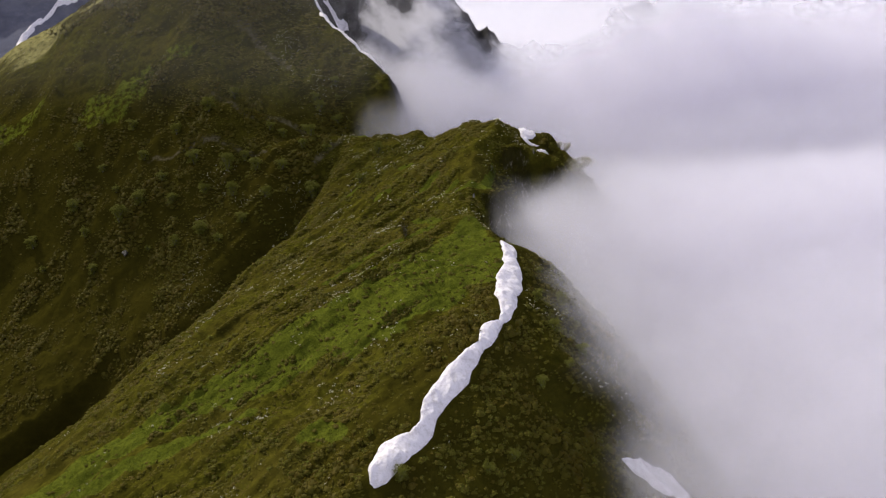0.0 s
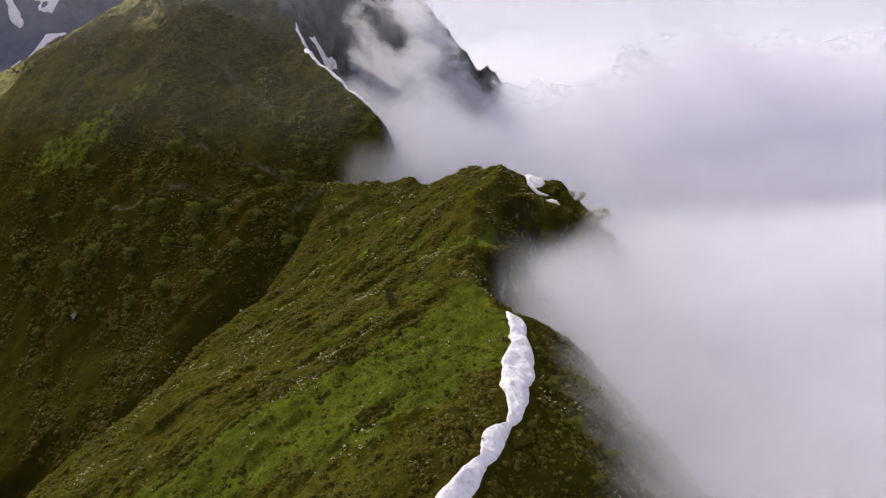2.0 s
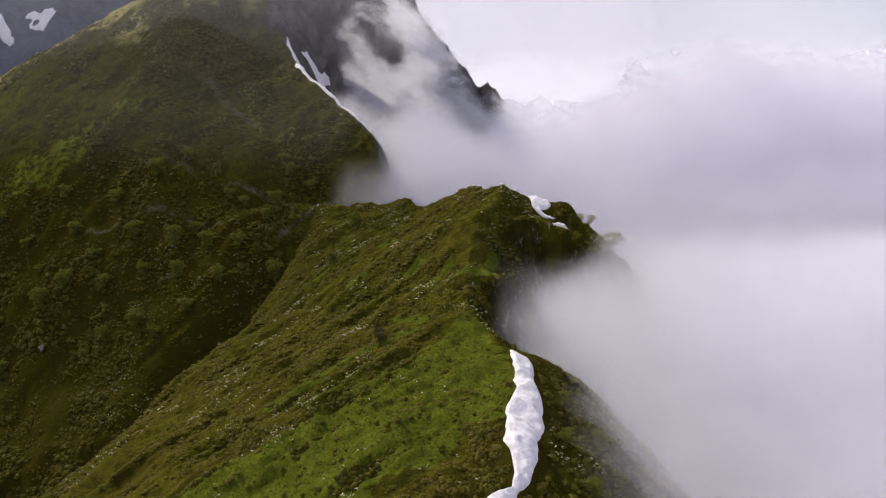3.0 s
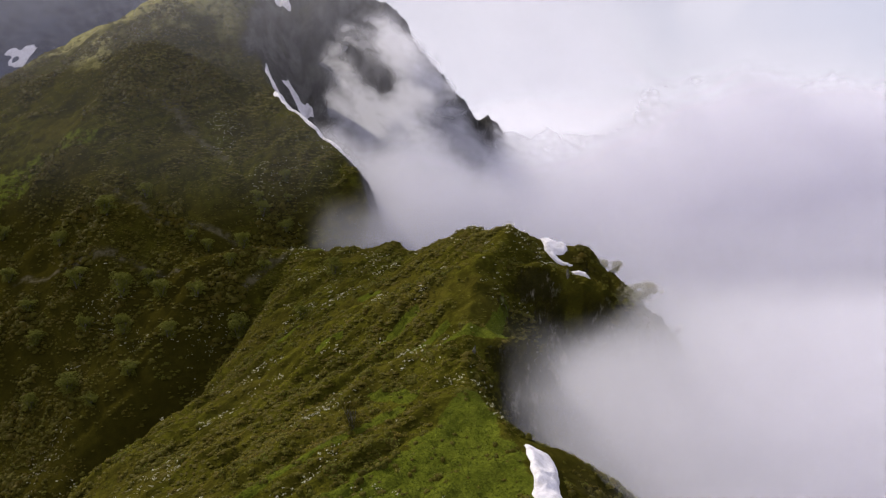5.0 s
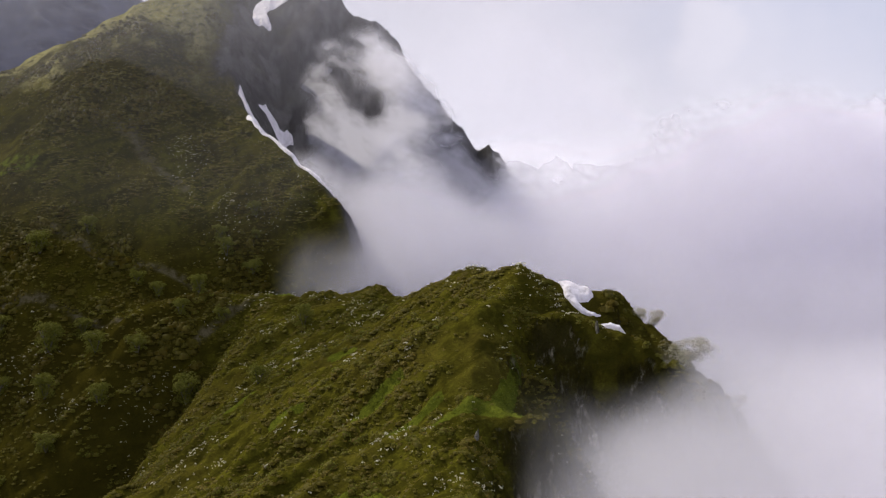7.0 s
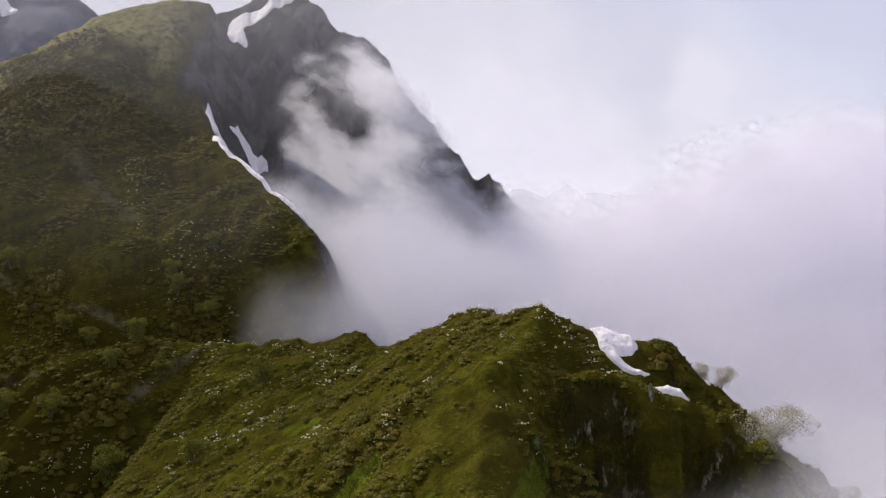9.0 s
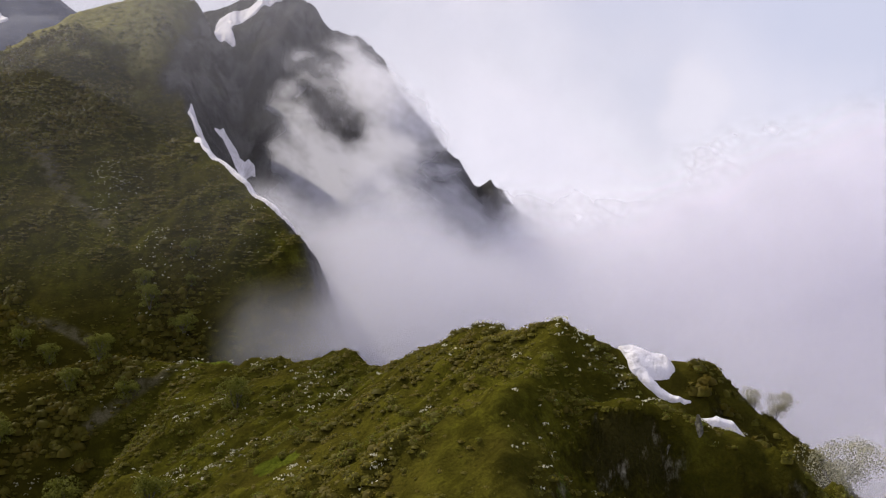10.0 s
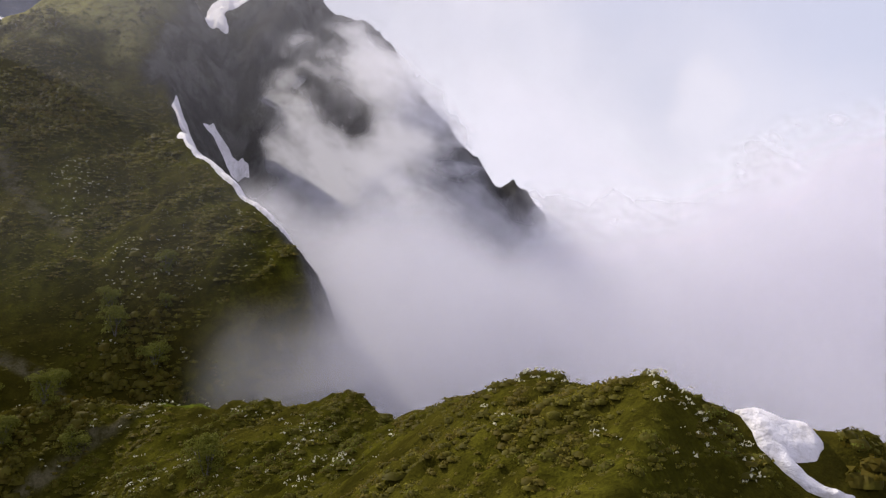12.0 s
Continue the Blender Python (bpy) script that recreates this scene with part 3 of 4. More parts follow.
def triangles(name, centres, sizes, spread_xyz, count, blade, material, core=0):
    """Clumps of small leaves that face outwards: count leaves about each centre, over a lumpy core of that many sides."""
    n = len(centres)
    shape = np.array(spread_xyz) * rng.uniform(0.75, 1.3, (n, 1, 3))
    d = rng.normal(size=(n, count, 3))
    d /= np.linalg.norm(d, axis=2, keepdims=True)
    d[..., 2] = np.abs(d[..., 2])
    mid = centres[:, None] + d * sizes[:, None, None] * shape * rng.uniform(0.85, 1.12, (n, count, 1))
    out = d + rng.normal(size=(n, count, 3)) * 0.45
    out /= np.linalg.norm(out, axis=2, keepdims=True)
    a = np.cross(out, rng.normal(size=(n, count, 3)))
    a /= np.linalg.norm(a, axis=2, keepdims=True)
    b = np.cross(out, a)
    s = (sizes[:, None] * blade * rng.uniform(0.6, 1.3, (n, count)))[..., None]
    co = np.stack([mid + a * s, mid - 0.6 * a * s + 0.8 * b * s, mid - 0.6 * a * s - 0.8 * b * s], 2).reshape(-1, 3)
    faces = np.arange(len(co)).reshape(-1, 3)
    soft = np.zeros(len(faces), bool)
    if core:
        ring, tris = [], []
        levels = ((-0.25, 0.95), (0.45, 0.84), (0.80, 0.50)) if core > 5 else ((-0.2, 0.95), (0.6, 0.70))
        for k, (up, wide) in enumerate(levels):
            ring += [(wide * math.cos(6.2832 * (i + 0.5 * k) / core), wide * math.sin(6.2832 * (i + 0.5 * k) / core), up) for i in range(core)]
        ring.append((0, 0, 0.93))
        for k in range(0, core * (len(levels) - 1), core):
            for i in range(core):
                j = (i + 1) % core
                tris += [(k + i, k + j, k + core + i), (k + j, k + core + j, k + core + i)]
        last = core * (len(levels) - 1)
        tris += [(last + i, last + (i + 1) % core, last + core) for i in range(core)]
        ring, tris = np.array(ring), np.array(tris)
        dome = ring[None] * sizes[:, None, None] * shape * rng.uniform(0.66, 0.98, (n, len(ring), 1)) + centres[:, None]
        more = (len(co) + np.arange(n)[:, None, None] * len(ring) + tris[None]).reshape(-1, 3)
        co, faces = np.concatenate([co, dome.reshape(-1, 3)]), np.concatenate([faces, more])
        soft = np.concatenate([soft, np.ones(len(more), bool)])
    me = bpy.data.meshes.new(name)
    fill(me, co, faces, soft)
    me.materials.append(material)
    # core faces take the gap shade colour, leaves keep their own
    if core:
        me.materials.append(SHADED_CORE)
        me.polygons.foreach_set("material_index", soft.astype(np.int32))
    return me


def scatter(n, x0, x1, y0, y1):
    x, y = rng.uniform(x0, x1, n), rng.uniform(y0, y1, n)
    free = np.ones(n, bool)
    for line in SNOW_LINES:
        free &= near_line(x, y, line) > 1
    x, y = x[free], y[free]
    z, rock = land(x, y)
    return x, y, z, rock


def steepness(x, y):
    e = 0.8
    return np.hypot(land(x + e, y)[0] - land(x - e, y)[0], land(x, y + e)[0] - land(x, y - e)[0]) / (2 * e)


# low heath on the near ridge, in patches
near, spur_side = scatter(58000, -106, 62, 108, 312), scatter(13000, -112, -22, 312, 396)
x, y, z, rock = (np.concatenate(v) for v in zip(near, spur_side))
clump = 0.6 * fbm(x, y, 10, 4, 0.6, seed=120) + 0.8 * fbm((0.82 * x + 0.57 * y) * 0.3, -0.57 * x + 0.82 * y, 4.5, 3, 0.6, seed=121)
keep = (rng.uniform(size=len(x)) < smooth(-0.6, 0.05, clump) * (1 - 0.95 * cover_of(x, y)) * (1 - 0.95 * shaded_scrub_of(x, y, z))) & (steepness(x, y) < 1.9) & (rock < 0.5)
x, y, z, clump = x[keep], y[keep], z[keep], clump[keep]
size = rng.uniform(0.22, 0.5, len(x)) * (0.7 + 0.9 * smooth(-0.1, 0.5, clump))
ob = new("heath", triangles("heath", np.stack([x, y, z - 0.1], -1), size, (1.3, 1.3, 0.55), 14, 0.26, LEAF_HEATH, 5))
tagged(ob, "low olive-brown heath and rhododendron covering the ridge", "heath", kind="stuff")

# taller rounded rhododendron among it
x, y, z, rock = scatter(30000, -106, 60, 110, 310)
clump = fbm(x, y, 12, 4, 0.65, seed=125) + 0.6 * fbm((0.82 * x + 0.57 * y) * 0.3, -0.57 * x + 0.82 * y, 4.5, 3, 0.6, seed=126)
keep = (rng.uniform(size=len(x)) < 0.8 * smooth(-0.05, 0.4, clump) * (1 - 0.8 * cover_of(x, y))) & (steepness(x, y) < 1.6) & (rock < 0.5)
x, y, z = x[keep], y[keep], z[keep]
size = rng.uniform(0.35, 0.85, len(x)) * rng.uniform(0.7, 1.15, len(x))
ob = new("rhododendron", triangles("rhododendron", np.stack([x, y, z - 0.15], -1), size, (1.05, 1.05, 0.75), 44, 0.17, LEAF_RHODO, 6))
tagged(ob, "rounded dark green rhododendron clumps on the ridge", "shrubs", kind="stuff")

# dwarf shrubs dotted over the meadow, and low hedges of them along its ledges
HEDGES = [[(-43, 150, 1.2), (-37, 156, 1.0), (-33, 159, .4)], [(-62, 148, 1.5), (-55, 153, .8)], [(-13, 182, 1.6), (-24, 178, 1.8), (-31, 176, .8)], [(-8, 187, 1), (-3, 190, .6)], [(-11, 157, 1.8), (-6, 161, 1.2)],
          [(-33, 170, .7), (-44, 165, .8), (-50, 161, .4)], [(-22, 168, .8), (-18, 171, .5)]]
x, y, z, rock = scatter(15000, -95, 22, 132, 208)
hedge = np.full(x.shape, 1e9)
for line in HEDGES:
    hedge = np.minimum(hedge, near_line(x, y, line))
dots = cover_of(x, y) * (0.03 + 0.16 * smooth(0.0, 0.35, fbm(x, y, 12, 3, 0.6, seed=127)) * smooth(-26, -12, x))
keep = rng.uniform(size=len(x)) < np.maximum(dots, 0.9 * smooth(1.25, 0.8, hedge + 0.5 * fbm(x, y, 3, 2, seed=128)))
x, y, z, hedge = x[keep], y[keep], z[keep], hedge[keep]
size = rng.uniform(0.25, 0.6, len(x)) * np.where(hedge < 1.3, 1.5, 1.0)
ob = new("dwarf_shrubs", triangles("dwarf_shrubs", np.stack([x, y, z - 0.1], -1), size, (1, 1, 0.9), 26, 0.17, LEAF_DARK, 6))
tagged(ob, "small dark green shrubs dotted over the bright meadow", "shrubs", kind="stuff")

# scrub on the face beyond the gully and on the cloud side of the ridge, leaves darkened for shade
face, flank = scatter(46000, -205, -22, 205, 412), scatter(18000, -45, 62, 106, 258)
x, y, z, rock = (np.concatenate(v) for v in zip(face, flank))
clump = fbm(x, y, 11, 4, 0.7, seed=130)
keep = (rng.uniform(size=len(x)) < smooth(-0.5, 0.3, clump) * (1 - 0.9 * cover_of(x, y)) * smooth(0.1, 0.6, shaded_scrub_of(x, y, z))) & (rock < 0.4) & (steepness(x, y) < 1.8)
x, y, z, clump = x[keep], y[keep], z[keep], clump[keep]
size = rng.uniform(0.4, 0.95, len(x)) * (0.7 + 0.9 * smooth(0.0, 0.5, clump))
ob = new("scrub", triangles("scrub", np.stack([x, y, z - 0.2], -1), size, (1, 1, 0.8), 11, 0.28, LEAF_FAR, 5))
tagged(ob, "green scrub on the mountain face, its colour darkened for shade", "scrub", kind="stuff")

# meadow grass
x, y, z, rock = scatter(90000, -95, 30, 108, 245)
keep = rng.uniform(size=len(x)) < cover_of(x, y) ** 1.5
x, y, z = x[keep], y[keep], z[keep]
ob = new("grass", triangles("grass", np.stack([x, y, z], -1), rng.uniform(0.12, 0.26, len(x)), (1.2, 1.2, 0.4), 5, 0.5, LEAF_GRASS))
tagged(ob, "bright green alpine meadow grass", "grass", kind="stuff")

# white flowers in drifts
FLOWER_BEDS = [(-14.7, 285.8, 2.0), (-12.6, 288.8, 1.6), (-8.6, 278.3, 2.2), (-11.7, 275.8, 1.6), (18.3, 253.9, 1.6), (12.9, 250.7, 1.0), (6.4, 257.7, 0.9), (-10.7, 281, 1.4), (15.4, 241.7, 1.8),
               (11.9, 235.8, 2.0), (-0.6, 238.6, 1.5), (-1.4, 221.3, 2.0), (-8.6, 233.7, 1.4), (-17.6, 236.4, 1.6), (-20.3, 182.9, 2.2), (-26.6, 174, 2.6), (-12.6, 153, 2.2), (-34.5, 163.6, 1.4),
               (-50.7, 165.3, 1.6), (7.4, 221.8, 1.0), (-3.0, 218.5, 1.8), (-23.5, 274.3, 1.8), (-28.4, 269.3, 2.2), (13, 265, 1.4), (-17.2, 294, 1.4)]
x, y, z, rock = scatter(80000, -95, 45, 112, 310)
drift = 0.7 * fbm(x, y, 11, 4, 0.65, seed=140) + 0.6 * fbm((0.82 * x + 0.57 * y) * 0.3, -0.57 * x + 0.82 * y, 4.0, 3, 0.6, seed=142)
keep = rng.uniform(size=len(x)) < 0.30 * smooth(0.24, 0.46, drift) * (1 - 0.85 * cover_of(x, y)) * np.where(y > 205, 1.0, 0.8) + 0.5 * sum(np.exp(-((x - a) ** 2 + (y - b) ** 2) / (c * c)) for a, b, c in FLOWER_BEDS)
x, y, z = x[keep], y[keep], z[keep]
x2, y2, z2, rock = scatter(9000, -75, -24, 300, 375)
keep = rng.uniform(size=len(x2)) < 0.26 * smooth(0.10, 0.45, fbm(x2, y2, 14, 4, 0.65, seed=141))
x, y, z = np.concatenate([x, x2[keep]]), np.concatenate([y, y2[keep]]), np.concatenate([z, z2[keep]])
ob = new("flowers", triangles("flowers", np.stack([x, y, z + 0.38], -1), rng.uniform(0.13, 0.23, len(x)), (1.5, 1.5, 0.8), 4, 0.7, PETAL))
tagged(ob, "drifts of small white alpine flowers", "flowers", kind="stuff")


def limb(bm, a, b, r0, r1, sides=6):
    a, b = Vector(a), Vector(b)
    q = (b - a).to_track_quat("Z", "Y")
    rings = []
    for p, r in ((a, r0), (b, r1)):
        rings.append([bm.verts.new(p + q @ Vector((r * math.cos(6.2832 * i / sides), r * math.sin(6.2832 * i / sides), 0))) for i in range(sides)])
    for i in range(sides):
        bm.faces.new((rings[0][i], rings[0][(i + 1) % sides], rings[1][(i + 1) % sides], rings[1][i]))


def part(name, bm, mat, parent, label=""):
    me = bpy.data.meshes.new(name)
    bm.to_mesh(me)
    bm.free()
    me.materials.append(mat)
    ob = new(name, me)
    ob.parent = parent
    return tagged(ob, label)


def bush(name, wide, tall, leaves, mat, seed, label, lean=0.0, leaf=0.16):
    """A small tree of several stems: trunk with limbs, and a crown of clumps with gaps."""
    rnd = random.Random(seed)
    base = tagged(new(name), label, "tree" if tall > 3.0 else "bush")
    bm = bmesh.new()
    tips = []
    for k in range(4):
        ang = 6.2832 * (k + rnd.random() * 0.6) / 4
        mid = Vector((0.16 * wide * math.cos(ang) + lean * 0.3, 0.16 * wide * math.sin(ang), 0.4 * tall))
        limb(bm, (0, 0, -0.4), mid, 0.035 * tall, 0.022 * tall)
        for j in range(3):
            a2 = ang + rnd.uniform(-0.9, 0.9)
            r = wide * rnd.uniform(0.22, 0.46)
            tip = Vector((r * math.cos(a2) + lean, r * math.sin(a2), tall * rnd.uniform(0.55, 0.95)))
            limb(bm, mid, tip, 0.020 * tall, 0.006 * tall, 5)
            tips.append(tip)
    part("trunk", bm, BARK, base)
    centres, sizes = [], []
    for tip in tips:
        for j in range(3):
            centres.append(tip + Vector([rnd.gauss(0, 0.10 * wide) for _ in range(3)]))
            sizes.append(wide * rnd.uniform(0.13, 0.22))
    for j in range(26):
        a2, r = rnd.uniform(0, 6.2832), wide * rnd.uniform(0.1, 0.44)
        centres.append(Vector((r * math.cos(a2) + lean * 0.8, r * math.sin(a2), tall * rnd.uniform(0.05, 0.6))))
        sizes.append(wide * rnd.uniform(0.13, 0.2))
    me = triangles("crown", np.array([tuple(c) for c in centres]), np.array(sizes), (1, 1, 0.9), leaves, leaf, mat)
    crown = new("crown", me)
    crown.parent = base
    return base


kinds = [bush("mountain_birch", w, h, n, LEAF_TREE, i, "rounded light-green bush on the dark slope") for i, (w, h, n) in enumerate(((4.4, 4.4, 72), (3.6, 3.8, 72), (5.0, 4.6, 72)))]
spots = [(-54.7, 297.7), (-45.4, 297.6), (-57.0, 316.9), (-64.7, 311.9), (-61.1, 288.8), (-53.8, 327.8), (-51.2, 324), (-44.4, 328.3), (-52.2, 303.6), (-24.2, 284.3), (-28.7, 262.2), (-49.4, 284.6), (-72, 293), (-158, 289), (-166, 299), (-78, 300), (-70, 312), (-84, 296), (-80, 286),
         (-92, 290), (-98, 300), (-104, 288), (-110, 296), (-90, 276), (-100, 276), (-112, 280), (-118, 292), (-126, 290), (-130, 300), (-138, 308), (-120, 306), (-108, 312), (-95, 315),
         (-86, 322), (-140, 290), (-148, 300), (-134, 280), (-82, 270), (-74, 274), (-66, 280), (-150, 316), (-128, 318), (-142, 322), (-44, 322), (-40, 315), (-46, 333)]
rnd = random.Random(3)
for k, (x, y) in enumerate(spots):
    s = rnd.uniform(0.6, 1.15)
    m = pose(x, y, height(x, y) - 0.2, 0, 0, rnd.uniform(0, 360)) @ Matrix.Diagonal((s, s, s * rnd.uniform(0.85, 1.15), 1))
    src = kinds[k % 3]
    if k < 3:
        src.matrix_basis = m
        tagged(src, group="bushes on the dark slope")
    else:
        src_copy = copy_thing(src, Matrix())
        src_copy.matrix_basis = m



def boulder(seed, size, flat, mat):
    """An angular block: a lumpy ball cut by a few planes."""
    rnd = random.Random(seed)
    bm = bmesh.new()
    bmesh.ops.create_icosphere(bm, subdivisions=3, radius=1.0)
    cuts = [(Vector([rnd.gauss(0, 1) for _ in range(3)]).normalized(), rnd.uniform(0.35, 0.75)) for _ in range(14)]
    for v in bm.verts:
        for n, d in cuts:
            k = v.co.dot(n) - d
            if k > 0:
                v.co -= n * k
        v.co *= size * (1 + 0.10 * noise.noise(v.co * 2.5 + Vector((seed, 0, 0))))
        v.co.z *= flat
    me = bpy.data.meshes.new("rock")
    bm.to_mesh(me)
    bm.free()
    me.materials.append(mat)
    me.polygons.foreach_set("use_smooth", [False] * len(me.polygons))
    return me


def stone_material():
    m, t = material("pale_stone")
    pos = t.n("ShaderNodeNewGeometry").outputs["Position"]
    col = t.mix(t.ramp(t.noise(pos, 0.9, 6, 0.65), 0.4, 0.65), (0.028, 0.024, 0.012, 1), (0.19, 0.175, 0.145, 1))
    bump = t.n("ShaderNodeBump", {"Strength": 0.7, "Distance": 0.3, "Height": t.noise(pos, 2.5, 5)})
    finish(t, t.n("ShaderNodeBsdfPrincipled", {"Base Color": col, "Roughness": 0.9, "Normal": bump.outputs[0]}).outputs[0])
    return m


STONE = stone_material()
blocks = [boulder(i, 1.0, 1.35, STONE) for i in range(5)]
for k, (x, y, s) in enumerate(((-120.5, 279.5, 1.6), (-24.5, 178.5, 0.6), (-21, 181, 0.5))):
    ob = new("rock", blocks[(k + 2) % 5])
    ob.matrix_basis = pose(x, y, height(x, y) + 0.1 * s, 0, 0, 67 * k) @ Matrix.Diagonal((s, s, s * 0.7, 1))
    tagged(ob, "large pale boulder on the dark slope" if k == 0 else "pale rock among white flowers in the heath", "boulder" if k == 0 else "rock")

# pale rock standing out of the mossy cliff under the brow
for k, (x, y, z, wide, tall) in enumerate(((23.3, 242.8, 91.2, .7, 1.1), (25.9, 241.9, 90.0, .7, 1.0), (28.4, 241.9, 91.0, .8, 2.0), (28.9, 240.9, 88.6, .8, 1.7), (23.3, 241.5, 87.0, .9, 1.0),
                                           (19.9, 242.9, 87.7, .7, 1.1), (18.4, 244.5, 91.6, .6, .9), (29.9, 240.4, 87.2, .7, 1.3), (8.6, 217.2, 82.2, .6, 2.2), (17.3, 222, 84.2, .9, .5))):
    ob = new("rock", blocks[k % 5])
    ob.matrix_basis = pose(x, y + 0.45, z, 8, 0, 53 * k) @ Matrix.Diagonal((wide, wide * 0.9, tall, 1))
    tagged(ob, "pale weathered rock standing out of the mossy cliff", "rock", "rocks in the cliff")

pine = bush("dwarf_pine", 2.8, 4.4, 70, LEAF_FAR, 31, "dark green dwarf pine above the meadow")
pine.matrix_basis = pose(-10.2, 200.4, height(-10.2, 200.4) - 0.2)

# trees standing out of the cliff on the far arm
birch = bush("cliff_birch", 6.4, 3.6, 110, LEAF_BIRCH, 11, "pale leaning birch on the misty cliff edge", 1.0, 0.075)
birch.matrix_basis = pose(43.6, 246.8, height(43.6, 246.8) - 0.9)
for x, y, s in ((39.0, 254.6, 0.5), (40.5, 252.8, 0.6), (51, 242.5, 0.55)):
    c = copy_thing(birch, Matrix())
    c.matrix_basis = pose(x, y, height(x, y) - 0.2, 0, 0, 70 * x) @ Matrix.Diagonal((s * 0.6, s * 0.6, s, 1))
    tagged(c, "thin pale sapling on the misty cliff edge", "tree")
# bushes on the flank of the near ridge
for k, (x, y, s) in enumerate(((25, 160, 0.6), (27, 150, 0.5), (22, 168, 0.5), (20, 142, 0.5), (8, 120, 0.55), (13, 124, 0.4), (28, 172, 0.5), (24, 182, 0.45), (31, 158, 0.5), (-7, 112.5, 0.55))):
    c = copy_thing(kinds[k % 3], Matrix())
    c.matrix_basis = pose(x, y, height(x, y) - 0.2, 0, 0, 50 * k) @ Matrix.Diagonal((s, s, s, 1))
    tagged(c, "small light-green bush on the steep flank", "bush", "bushes on the flank")

# ------------------------------------------------------------------ cloud
scene.cycles.transparent_max_bounces = 96


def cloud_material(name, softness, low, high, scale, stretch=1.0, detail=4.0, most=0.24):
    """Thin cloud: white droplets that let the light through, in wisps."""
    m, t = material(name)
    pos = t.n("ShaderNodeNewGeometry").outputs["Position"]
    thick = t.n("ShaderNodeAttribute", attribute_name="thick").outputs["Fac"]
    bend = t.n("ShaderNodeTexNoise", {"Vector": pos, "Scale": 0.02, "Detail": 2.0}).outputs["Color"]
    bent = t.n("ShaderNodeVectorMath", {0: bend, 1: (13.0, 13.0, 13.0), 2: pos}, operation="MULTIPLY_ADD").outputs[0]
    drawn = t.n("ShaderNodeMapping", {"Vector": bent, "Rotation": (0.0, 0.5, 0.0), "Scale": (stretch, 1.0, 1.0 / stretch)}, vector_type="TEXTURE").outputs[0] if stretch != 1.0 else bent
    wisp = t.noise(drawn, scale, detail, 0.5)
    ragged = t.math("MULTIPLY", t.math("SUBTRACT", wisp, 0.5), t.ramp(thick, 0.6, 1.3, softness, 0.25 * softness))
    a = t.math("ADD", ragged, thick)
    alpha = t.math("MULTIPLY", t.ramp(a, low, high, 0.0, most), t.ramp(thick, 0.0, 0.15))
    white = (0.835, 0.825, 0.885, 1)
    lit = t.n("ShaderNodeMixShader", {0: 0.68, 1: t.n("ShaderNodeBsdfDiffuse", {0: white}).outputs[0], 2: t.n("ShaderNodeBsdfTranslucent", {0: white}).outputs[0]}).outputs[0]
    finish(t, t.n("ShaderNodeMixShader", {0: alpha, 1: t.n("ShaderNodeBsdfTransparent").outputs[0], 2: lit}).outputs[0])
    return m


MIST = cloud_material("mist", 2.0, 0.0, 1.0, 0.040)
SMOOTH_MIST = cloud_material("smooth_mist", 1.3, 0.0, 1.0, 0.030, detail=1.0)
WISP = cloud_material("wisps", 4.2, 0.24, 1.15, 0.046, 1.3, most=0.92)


def bank(x, y, z):
    """How thick the cloud is at a place, 0 to 1."""
    edge = np.interp(y, [60, 110, 150, 165, 180, 192, 204, 215, 225, 236, 250, 262, 300], [52, 38, 24, 20, 16, 12, 10, 10, 13, 20, 38, 30, 5])
    top = np.interp(y, [100, 190, 204, 225, 236, 245, 262, 300, 420], [72, 78, 86, 91, 89, 82, 91, 99, 108]) + 0.10 * np.clip(x - 60, 0, 400)
    soft = np.interp(y, [150, 185, 205, 240, 262, 300], [0.9, 1.0, 1.0, 1.0, 1.8, 3.8])
    right = smooth(-6 * soft, 26 * soft, x - edge + 0.2 * (top - 15 - z)) * smooth(5 * soft, -16 * soft, z - top)
    # thin over the near flank and before the cliffs of the arm, thickening outwards
    right = right * np.interp(y, [170, 186, 222, 234, 252, 260], [0.95, 1.15, 1.15, 0.72, 0.55, 1.3]) + 1.2 * smooth(30, 75, x - edge) * smooth(5, -16, z - top)
    # the cloud that fills the hollow behind the saddle, and the wisps that climb the rock wall
    wall = np.interp(x, [-60, -47, -33, -17, -6, 5, 20, 40, 70], [138, 148, 158, 162, 155, 138, 121, 109, 98])
    spur = np.interp(y, [308, 318, 330, 342, 368, 390], [-32, -27, -18, -32, -52, -60])
    dense = np.interp(y, [306, 318, 335, 350, 370, 400], [92, 101, 113, 120, 123, 123]) + 0.12 * x * (x > 0) - 10 * smooth(0, 22, x) * smooth(80, 50, x) + smooth(320, 350, y) * 15 * fbm(x, z * 0.5, 34, 3, 0.55, seed=204)
    hollow = 1.4 * smooth(304, 314, y) * smooth(-10, np.interp(y, [310, 332, 346], [18, 16, 8]), x - spur) * smooth(10, -16, z - dense)
    wisps = smooth(366, 374, y) * smooth(-4, 10, x + 47) * smooth(10, -18, z - wall) * 0.92
    for gap_x, gap_z, wide, tall in ((-22, 138, 9, 5), (-3, 127, 11, 5)):
        wisps = wisps - 0.08 * np.exp(-((x - gap_x) / wide) ** 2 - ((z - gap_z) / tall) ** 2)
    thin = 0.6 * smooth(29, 43, x) * smooth(239, 245, y) * smooth(264, 252, y) * smooth(95, 81, z)
    return np.clip(np.maximum(np.maximum(right, hollow), np.maximum(wisps, thin)), 0, 1.6)


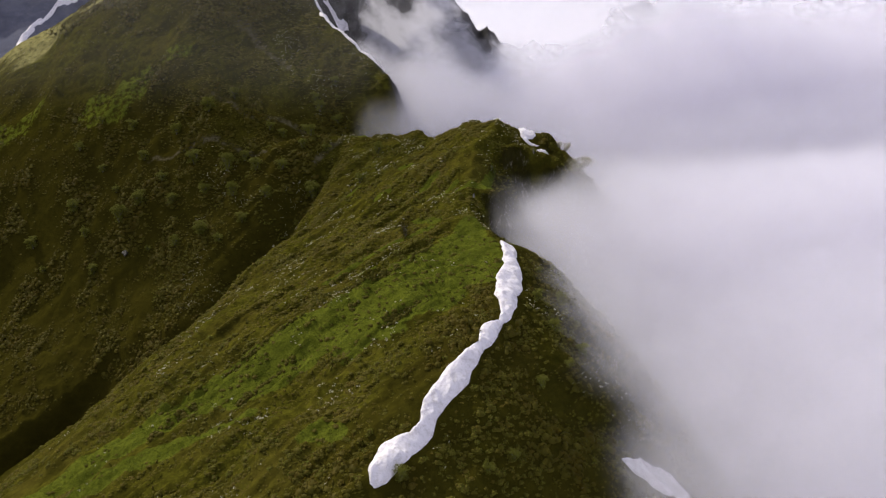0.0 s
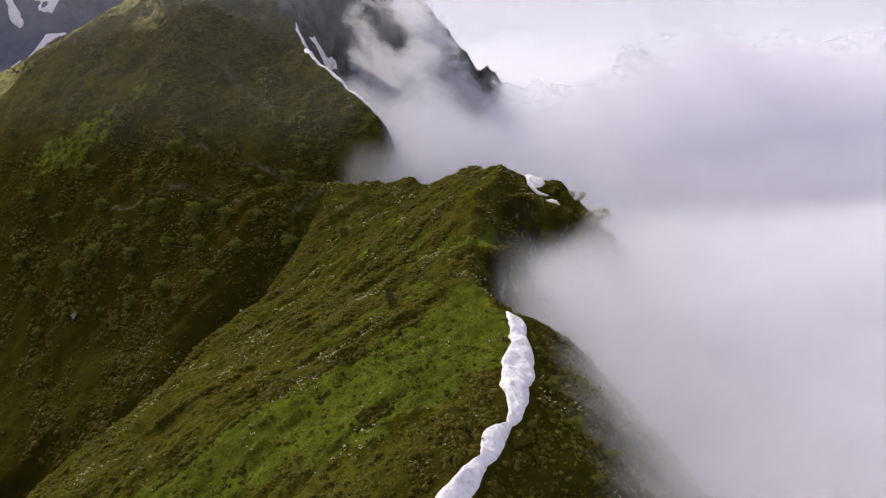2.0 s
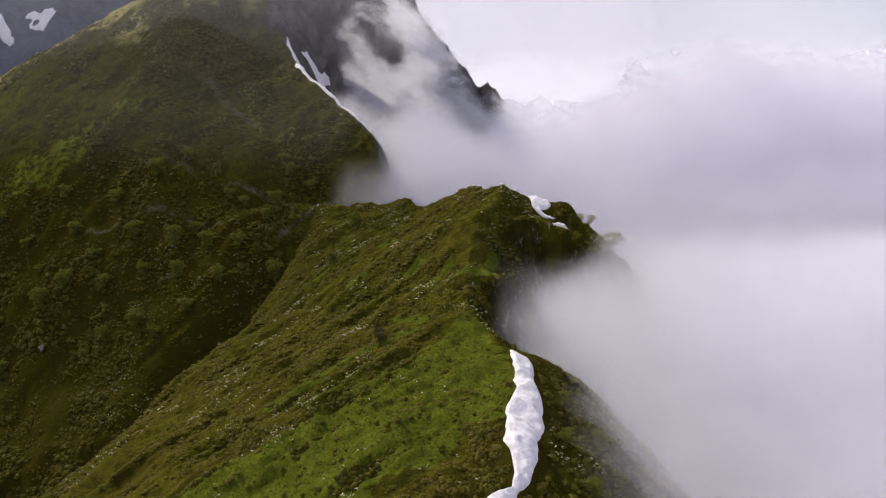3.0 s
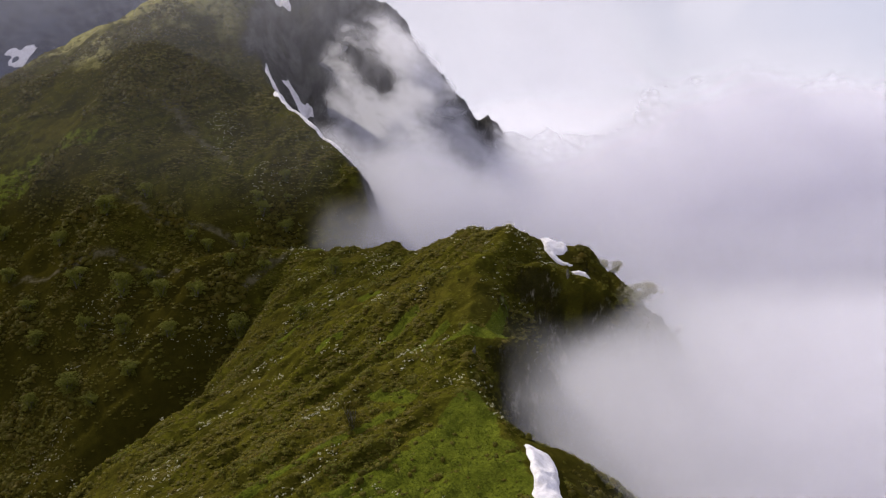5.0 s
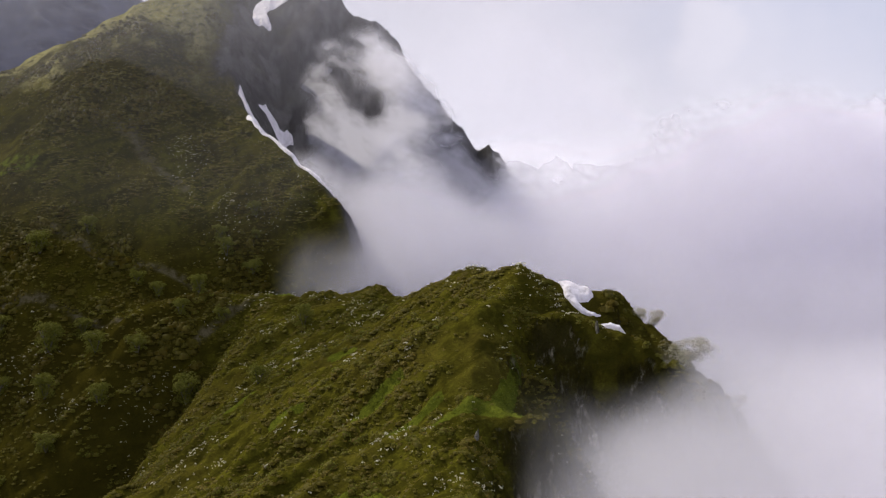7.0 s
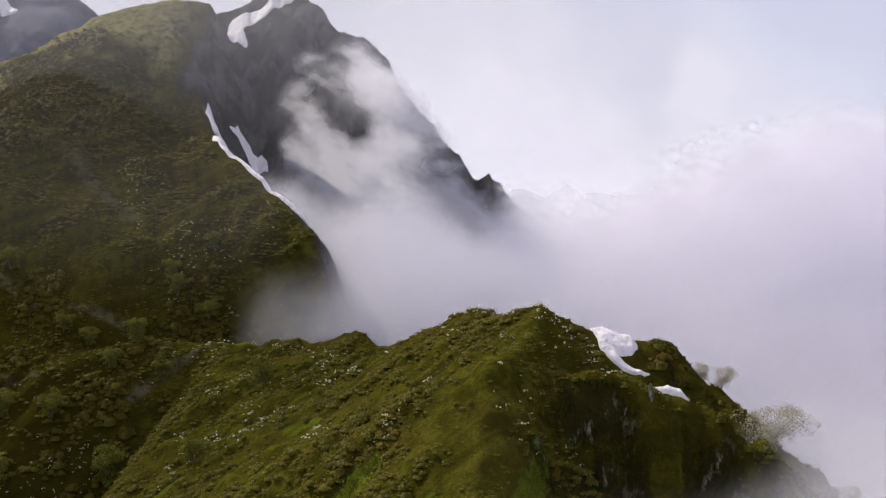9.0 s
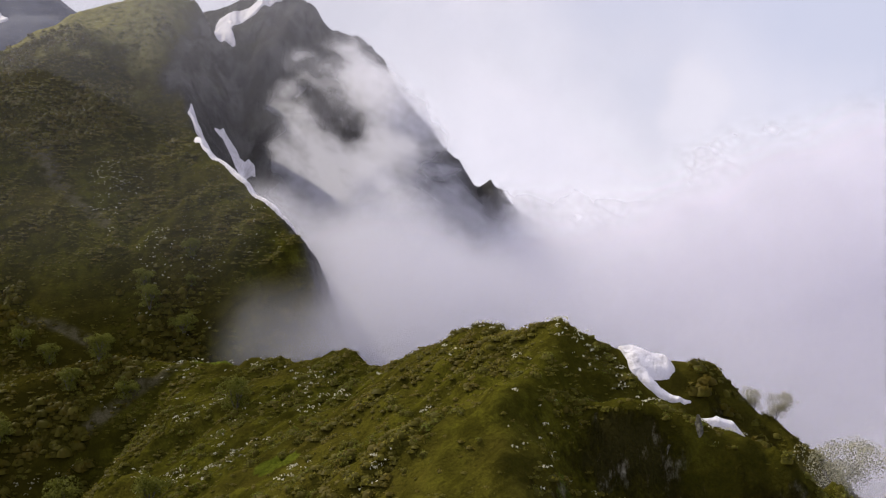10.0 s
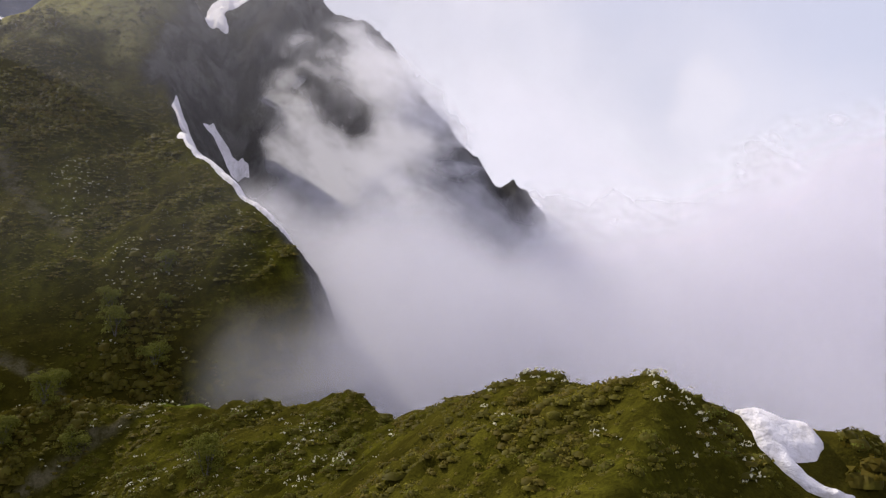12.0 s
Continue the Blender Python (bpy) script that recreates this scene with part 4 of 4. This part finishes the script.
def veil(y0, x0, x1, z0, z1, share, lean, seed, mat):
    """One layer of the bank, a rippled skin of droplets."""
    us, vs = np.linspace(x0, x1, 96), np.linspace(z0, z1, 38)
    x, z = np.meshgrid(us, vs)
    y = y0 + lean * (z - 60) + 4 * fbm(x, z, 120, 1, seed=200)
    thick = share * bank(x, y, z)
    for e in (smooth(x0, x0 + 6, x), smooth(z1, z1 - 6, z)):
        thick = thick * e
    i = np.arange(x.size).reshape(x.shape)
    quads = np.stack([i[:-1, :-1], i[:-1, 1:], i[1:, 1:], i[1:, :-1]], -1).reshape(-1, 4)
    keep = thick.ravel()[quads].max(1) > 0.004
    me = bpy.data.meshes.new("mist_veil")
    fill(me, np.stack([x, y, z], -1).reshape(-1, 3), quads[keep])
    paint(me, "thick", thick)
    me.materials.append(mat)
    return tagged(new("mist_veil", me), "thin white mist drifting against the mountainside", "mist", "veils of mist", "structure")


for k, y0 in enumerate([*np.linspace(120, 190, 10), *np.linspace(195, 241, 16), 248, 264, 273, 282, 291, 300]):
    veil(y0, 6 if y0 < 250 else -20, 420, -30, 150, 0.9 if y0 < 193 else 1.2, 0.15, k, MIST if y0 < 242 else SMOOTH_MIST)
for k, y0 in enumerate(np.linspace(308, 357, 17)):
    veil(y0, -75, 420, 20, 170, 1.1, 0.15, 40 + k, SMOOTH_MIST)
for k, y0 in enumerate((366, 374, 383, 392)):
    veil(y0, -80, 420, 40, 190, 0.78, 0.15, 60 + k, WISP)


def haze():
    """Thin haze before the high slopes."""
    x, z = np.meshgrid(np.linspace(-260, 120, 60), np.linspace(90, 330, 50))
    y = 362 + 0.25 * (z - 90) + 6 * fbm(x, z, 60, 3, seed=250)
    thick = 0.34 * smooth(110, 190, z) * smooth(120, 60, x)
    i = np.arange(x.size).reshape(x.shape)
    quads = np.stack([i[:-1, :-1], i[:-1, 1:], i[1:, 1:], i[1:, :-1]], -1).reshape(-1, 4)
    me = bpy.data.meshes.new("haze")
    fill(me, np.stack([x, y, z], -1).reshape(-1, 3), quads)
    paint(me, "thick", thick)
    me.materials.append(cloud_material("haze", 0.2, 0.0, 1.0, 0.012, most=0.9))
    return tagged(new("haze", me), "thin bluish haze before the high slopes", "haze", kind="structure")


haze()


def slope_haze():
    """Thin haze before the grassy face."""
    x, z = np.meshgrid(np.linspace(-300, -14, 60), np.linspace(78, 260, 50))
    y = 314 + 0.33 * (z - 88) + 3 * fbm(x, z, 60, 3, seed=251)
    thick = 0.15 * smooth(80, 118, z) * smooth(-16, -40, x - 0.1 * (z - 88))
    i = np.arange(x.size).reshape(x.shape)
    quads = np.stack([i[:-1, :-1], i[:-1, 1:], i[1:, 1:], i[1:, :-1]], -1).reshape(-1, 4)
    me = bpy.data.meshes.new("slope_haze")
    fill(me, np.stack([x, y, z], -1).reshape(-1, 3), quads)
    paint(me, "thick", thick)
    me.materials.append(cloud_material("slope_haze", 0.08, 0.0, 1.0, 0.012, detail=2.0, most=0.9))
    return tagged(new("slope_haze", me), "thin haze before the grassy slope", "haze", kind="structure")


slope_haze()


def cloud_sea():
    xs = spread([-1500, (-100, 60), (400, 8), (1200, 40), (4500, 300)])
    ys = spread([-800, (60, 40), (600, 9), (1500, 50), (4500, 300)])
    x, y = np.meshgrid(xs, ys)
    z = -8 - 400 * smooth(48, 5, x) * smooth(520, 460, y)
    m, t = material("cloud_top")
    finish(t, t.n("ShaderNodeBsdfDiffuse", {0: (0.60, 0.59, 0.645, 1)}).outputs[0])
    ob = sheet("cloud_sea", xs, ys, z, m)
    return tagged(ob, "sea of white cloud filling the valley", "cloud", kind="structure")


cloud_sea()


def far_veil(name, y0, xs, zs, density, softness, scale, label):
    """A far layer of cloud; density gives its thickness over x and z."""
    x, z = np.meshgrid(xs, zs)
    y = y0 + 0.02 * y0 * fbm(x, z, 500, 1, seed=310)
    i = np.arange(x.size).reshape(x.shape)
    quads = np.stack([i[:-1, :-1], i[:-1, 1:], i[1:, 1:], i[1:, :-1]], -1).reshape(-1, 4)
    me = bpy.data.meshes.new(name)
    fill(me, np.stack([x, y, z], -1).reshape(-1, 3), quads)
    paint(me, "thick", density(x, z))
    me.materials.append(cloud_material(name, softness, 0.0, 1.0, scale, detail=1.0))
    return tagged(new(name, me), label, "mist", kind="structure")


def summit_mist(x, z):
    return 1.1 * smooth(205, 95, z + 70 * fbm(x, z, 220, 3, seed=311) - 0.10 * np.abs(x - 640)) * smooth(-500, -200, x) * smooth(2200, 1800, x)


def valley_cloud(top, left):
    return lambda x, z: 1.25 * smooth(top + 120, top - 60, z + 30 * fbm(x, z, 190, 2, seed=313) - 0.03 * x) * smooth(left, left + 160, x)


def cloud_towers(x, z):
    crown = np.interp(x, [-1500, 450, 680, 850, 1050, 1900, 3600], [1350, 1300, 1000, 650, 520, 480, 480]) + 330 * fbm(x, z, 460, 4, seed=312)
    return 0.62 * smooth(crown, crown - 800, z) * smooth(-1500, -900, x)


for y0, top, left in ((470, 86, 30), (530, 88, 20), (600, 92, 20), (700, 96, 0), (830, 102, 0), (1000, 110, -20), (1250, 122, -40)):
    far_veil("valley_cloud", y0, np.linspace(left, 1.1 * y0 + 200, 90), np.linspace(-40, 260, 50), valley_cloud(top, left), 0.2, 0.007, "smooth white cloud filling the valley")
for y0 in (1950, 2030, 2110, 2190, 2270):
    far_veil("far_mist", y0, np.linspace(-500, 2200, 80), np.linspace(-60, 420, 50), summit_mist, 0.7, 0.0035, "white cloud round a distant summit")
for y0 in (2950, 3050, 3150):
    far_veil("cloud_towers", y0, np.linspace(-1500, 3600, 120), np.linspace(-100, 1500, 80), cloud_towers, 0.7, 0.0028, "towering white cloud over the valley under a pale sky")
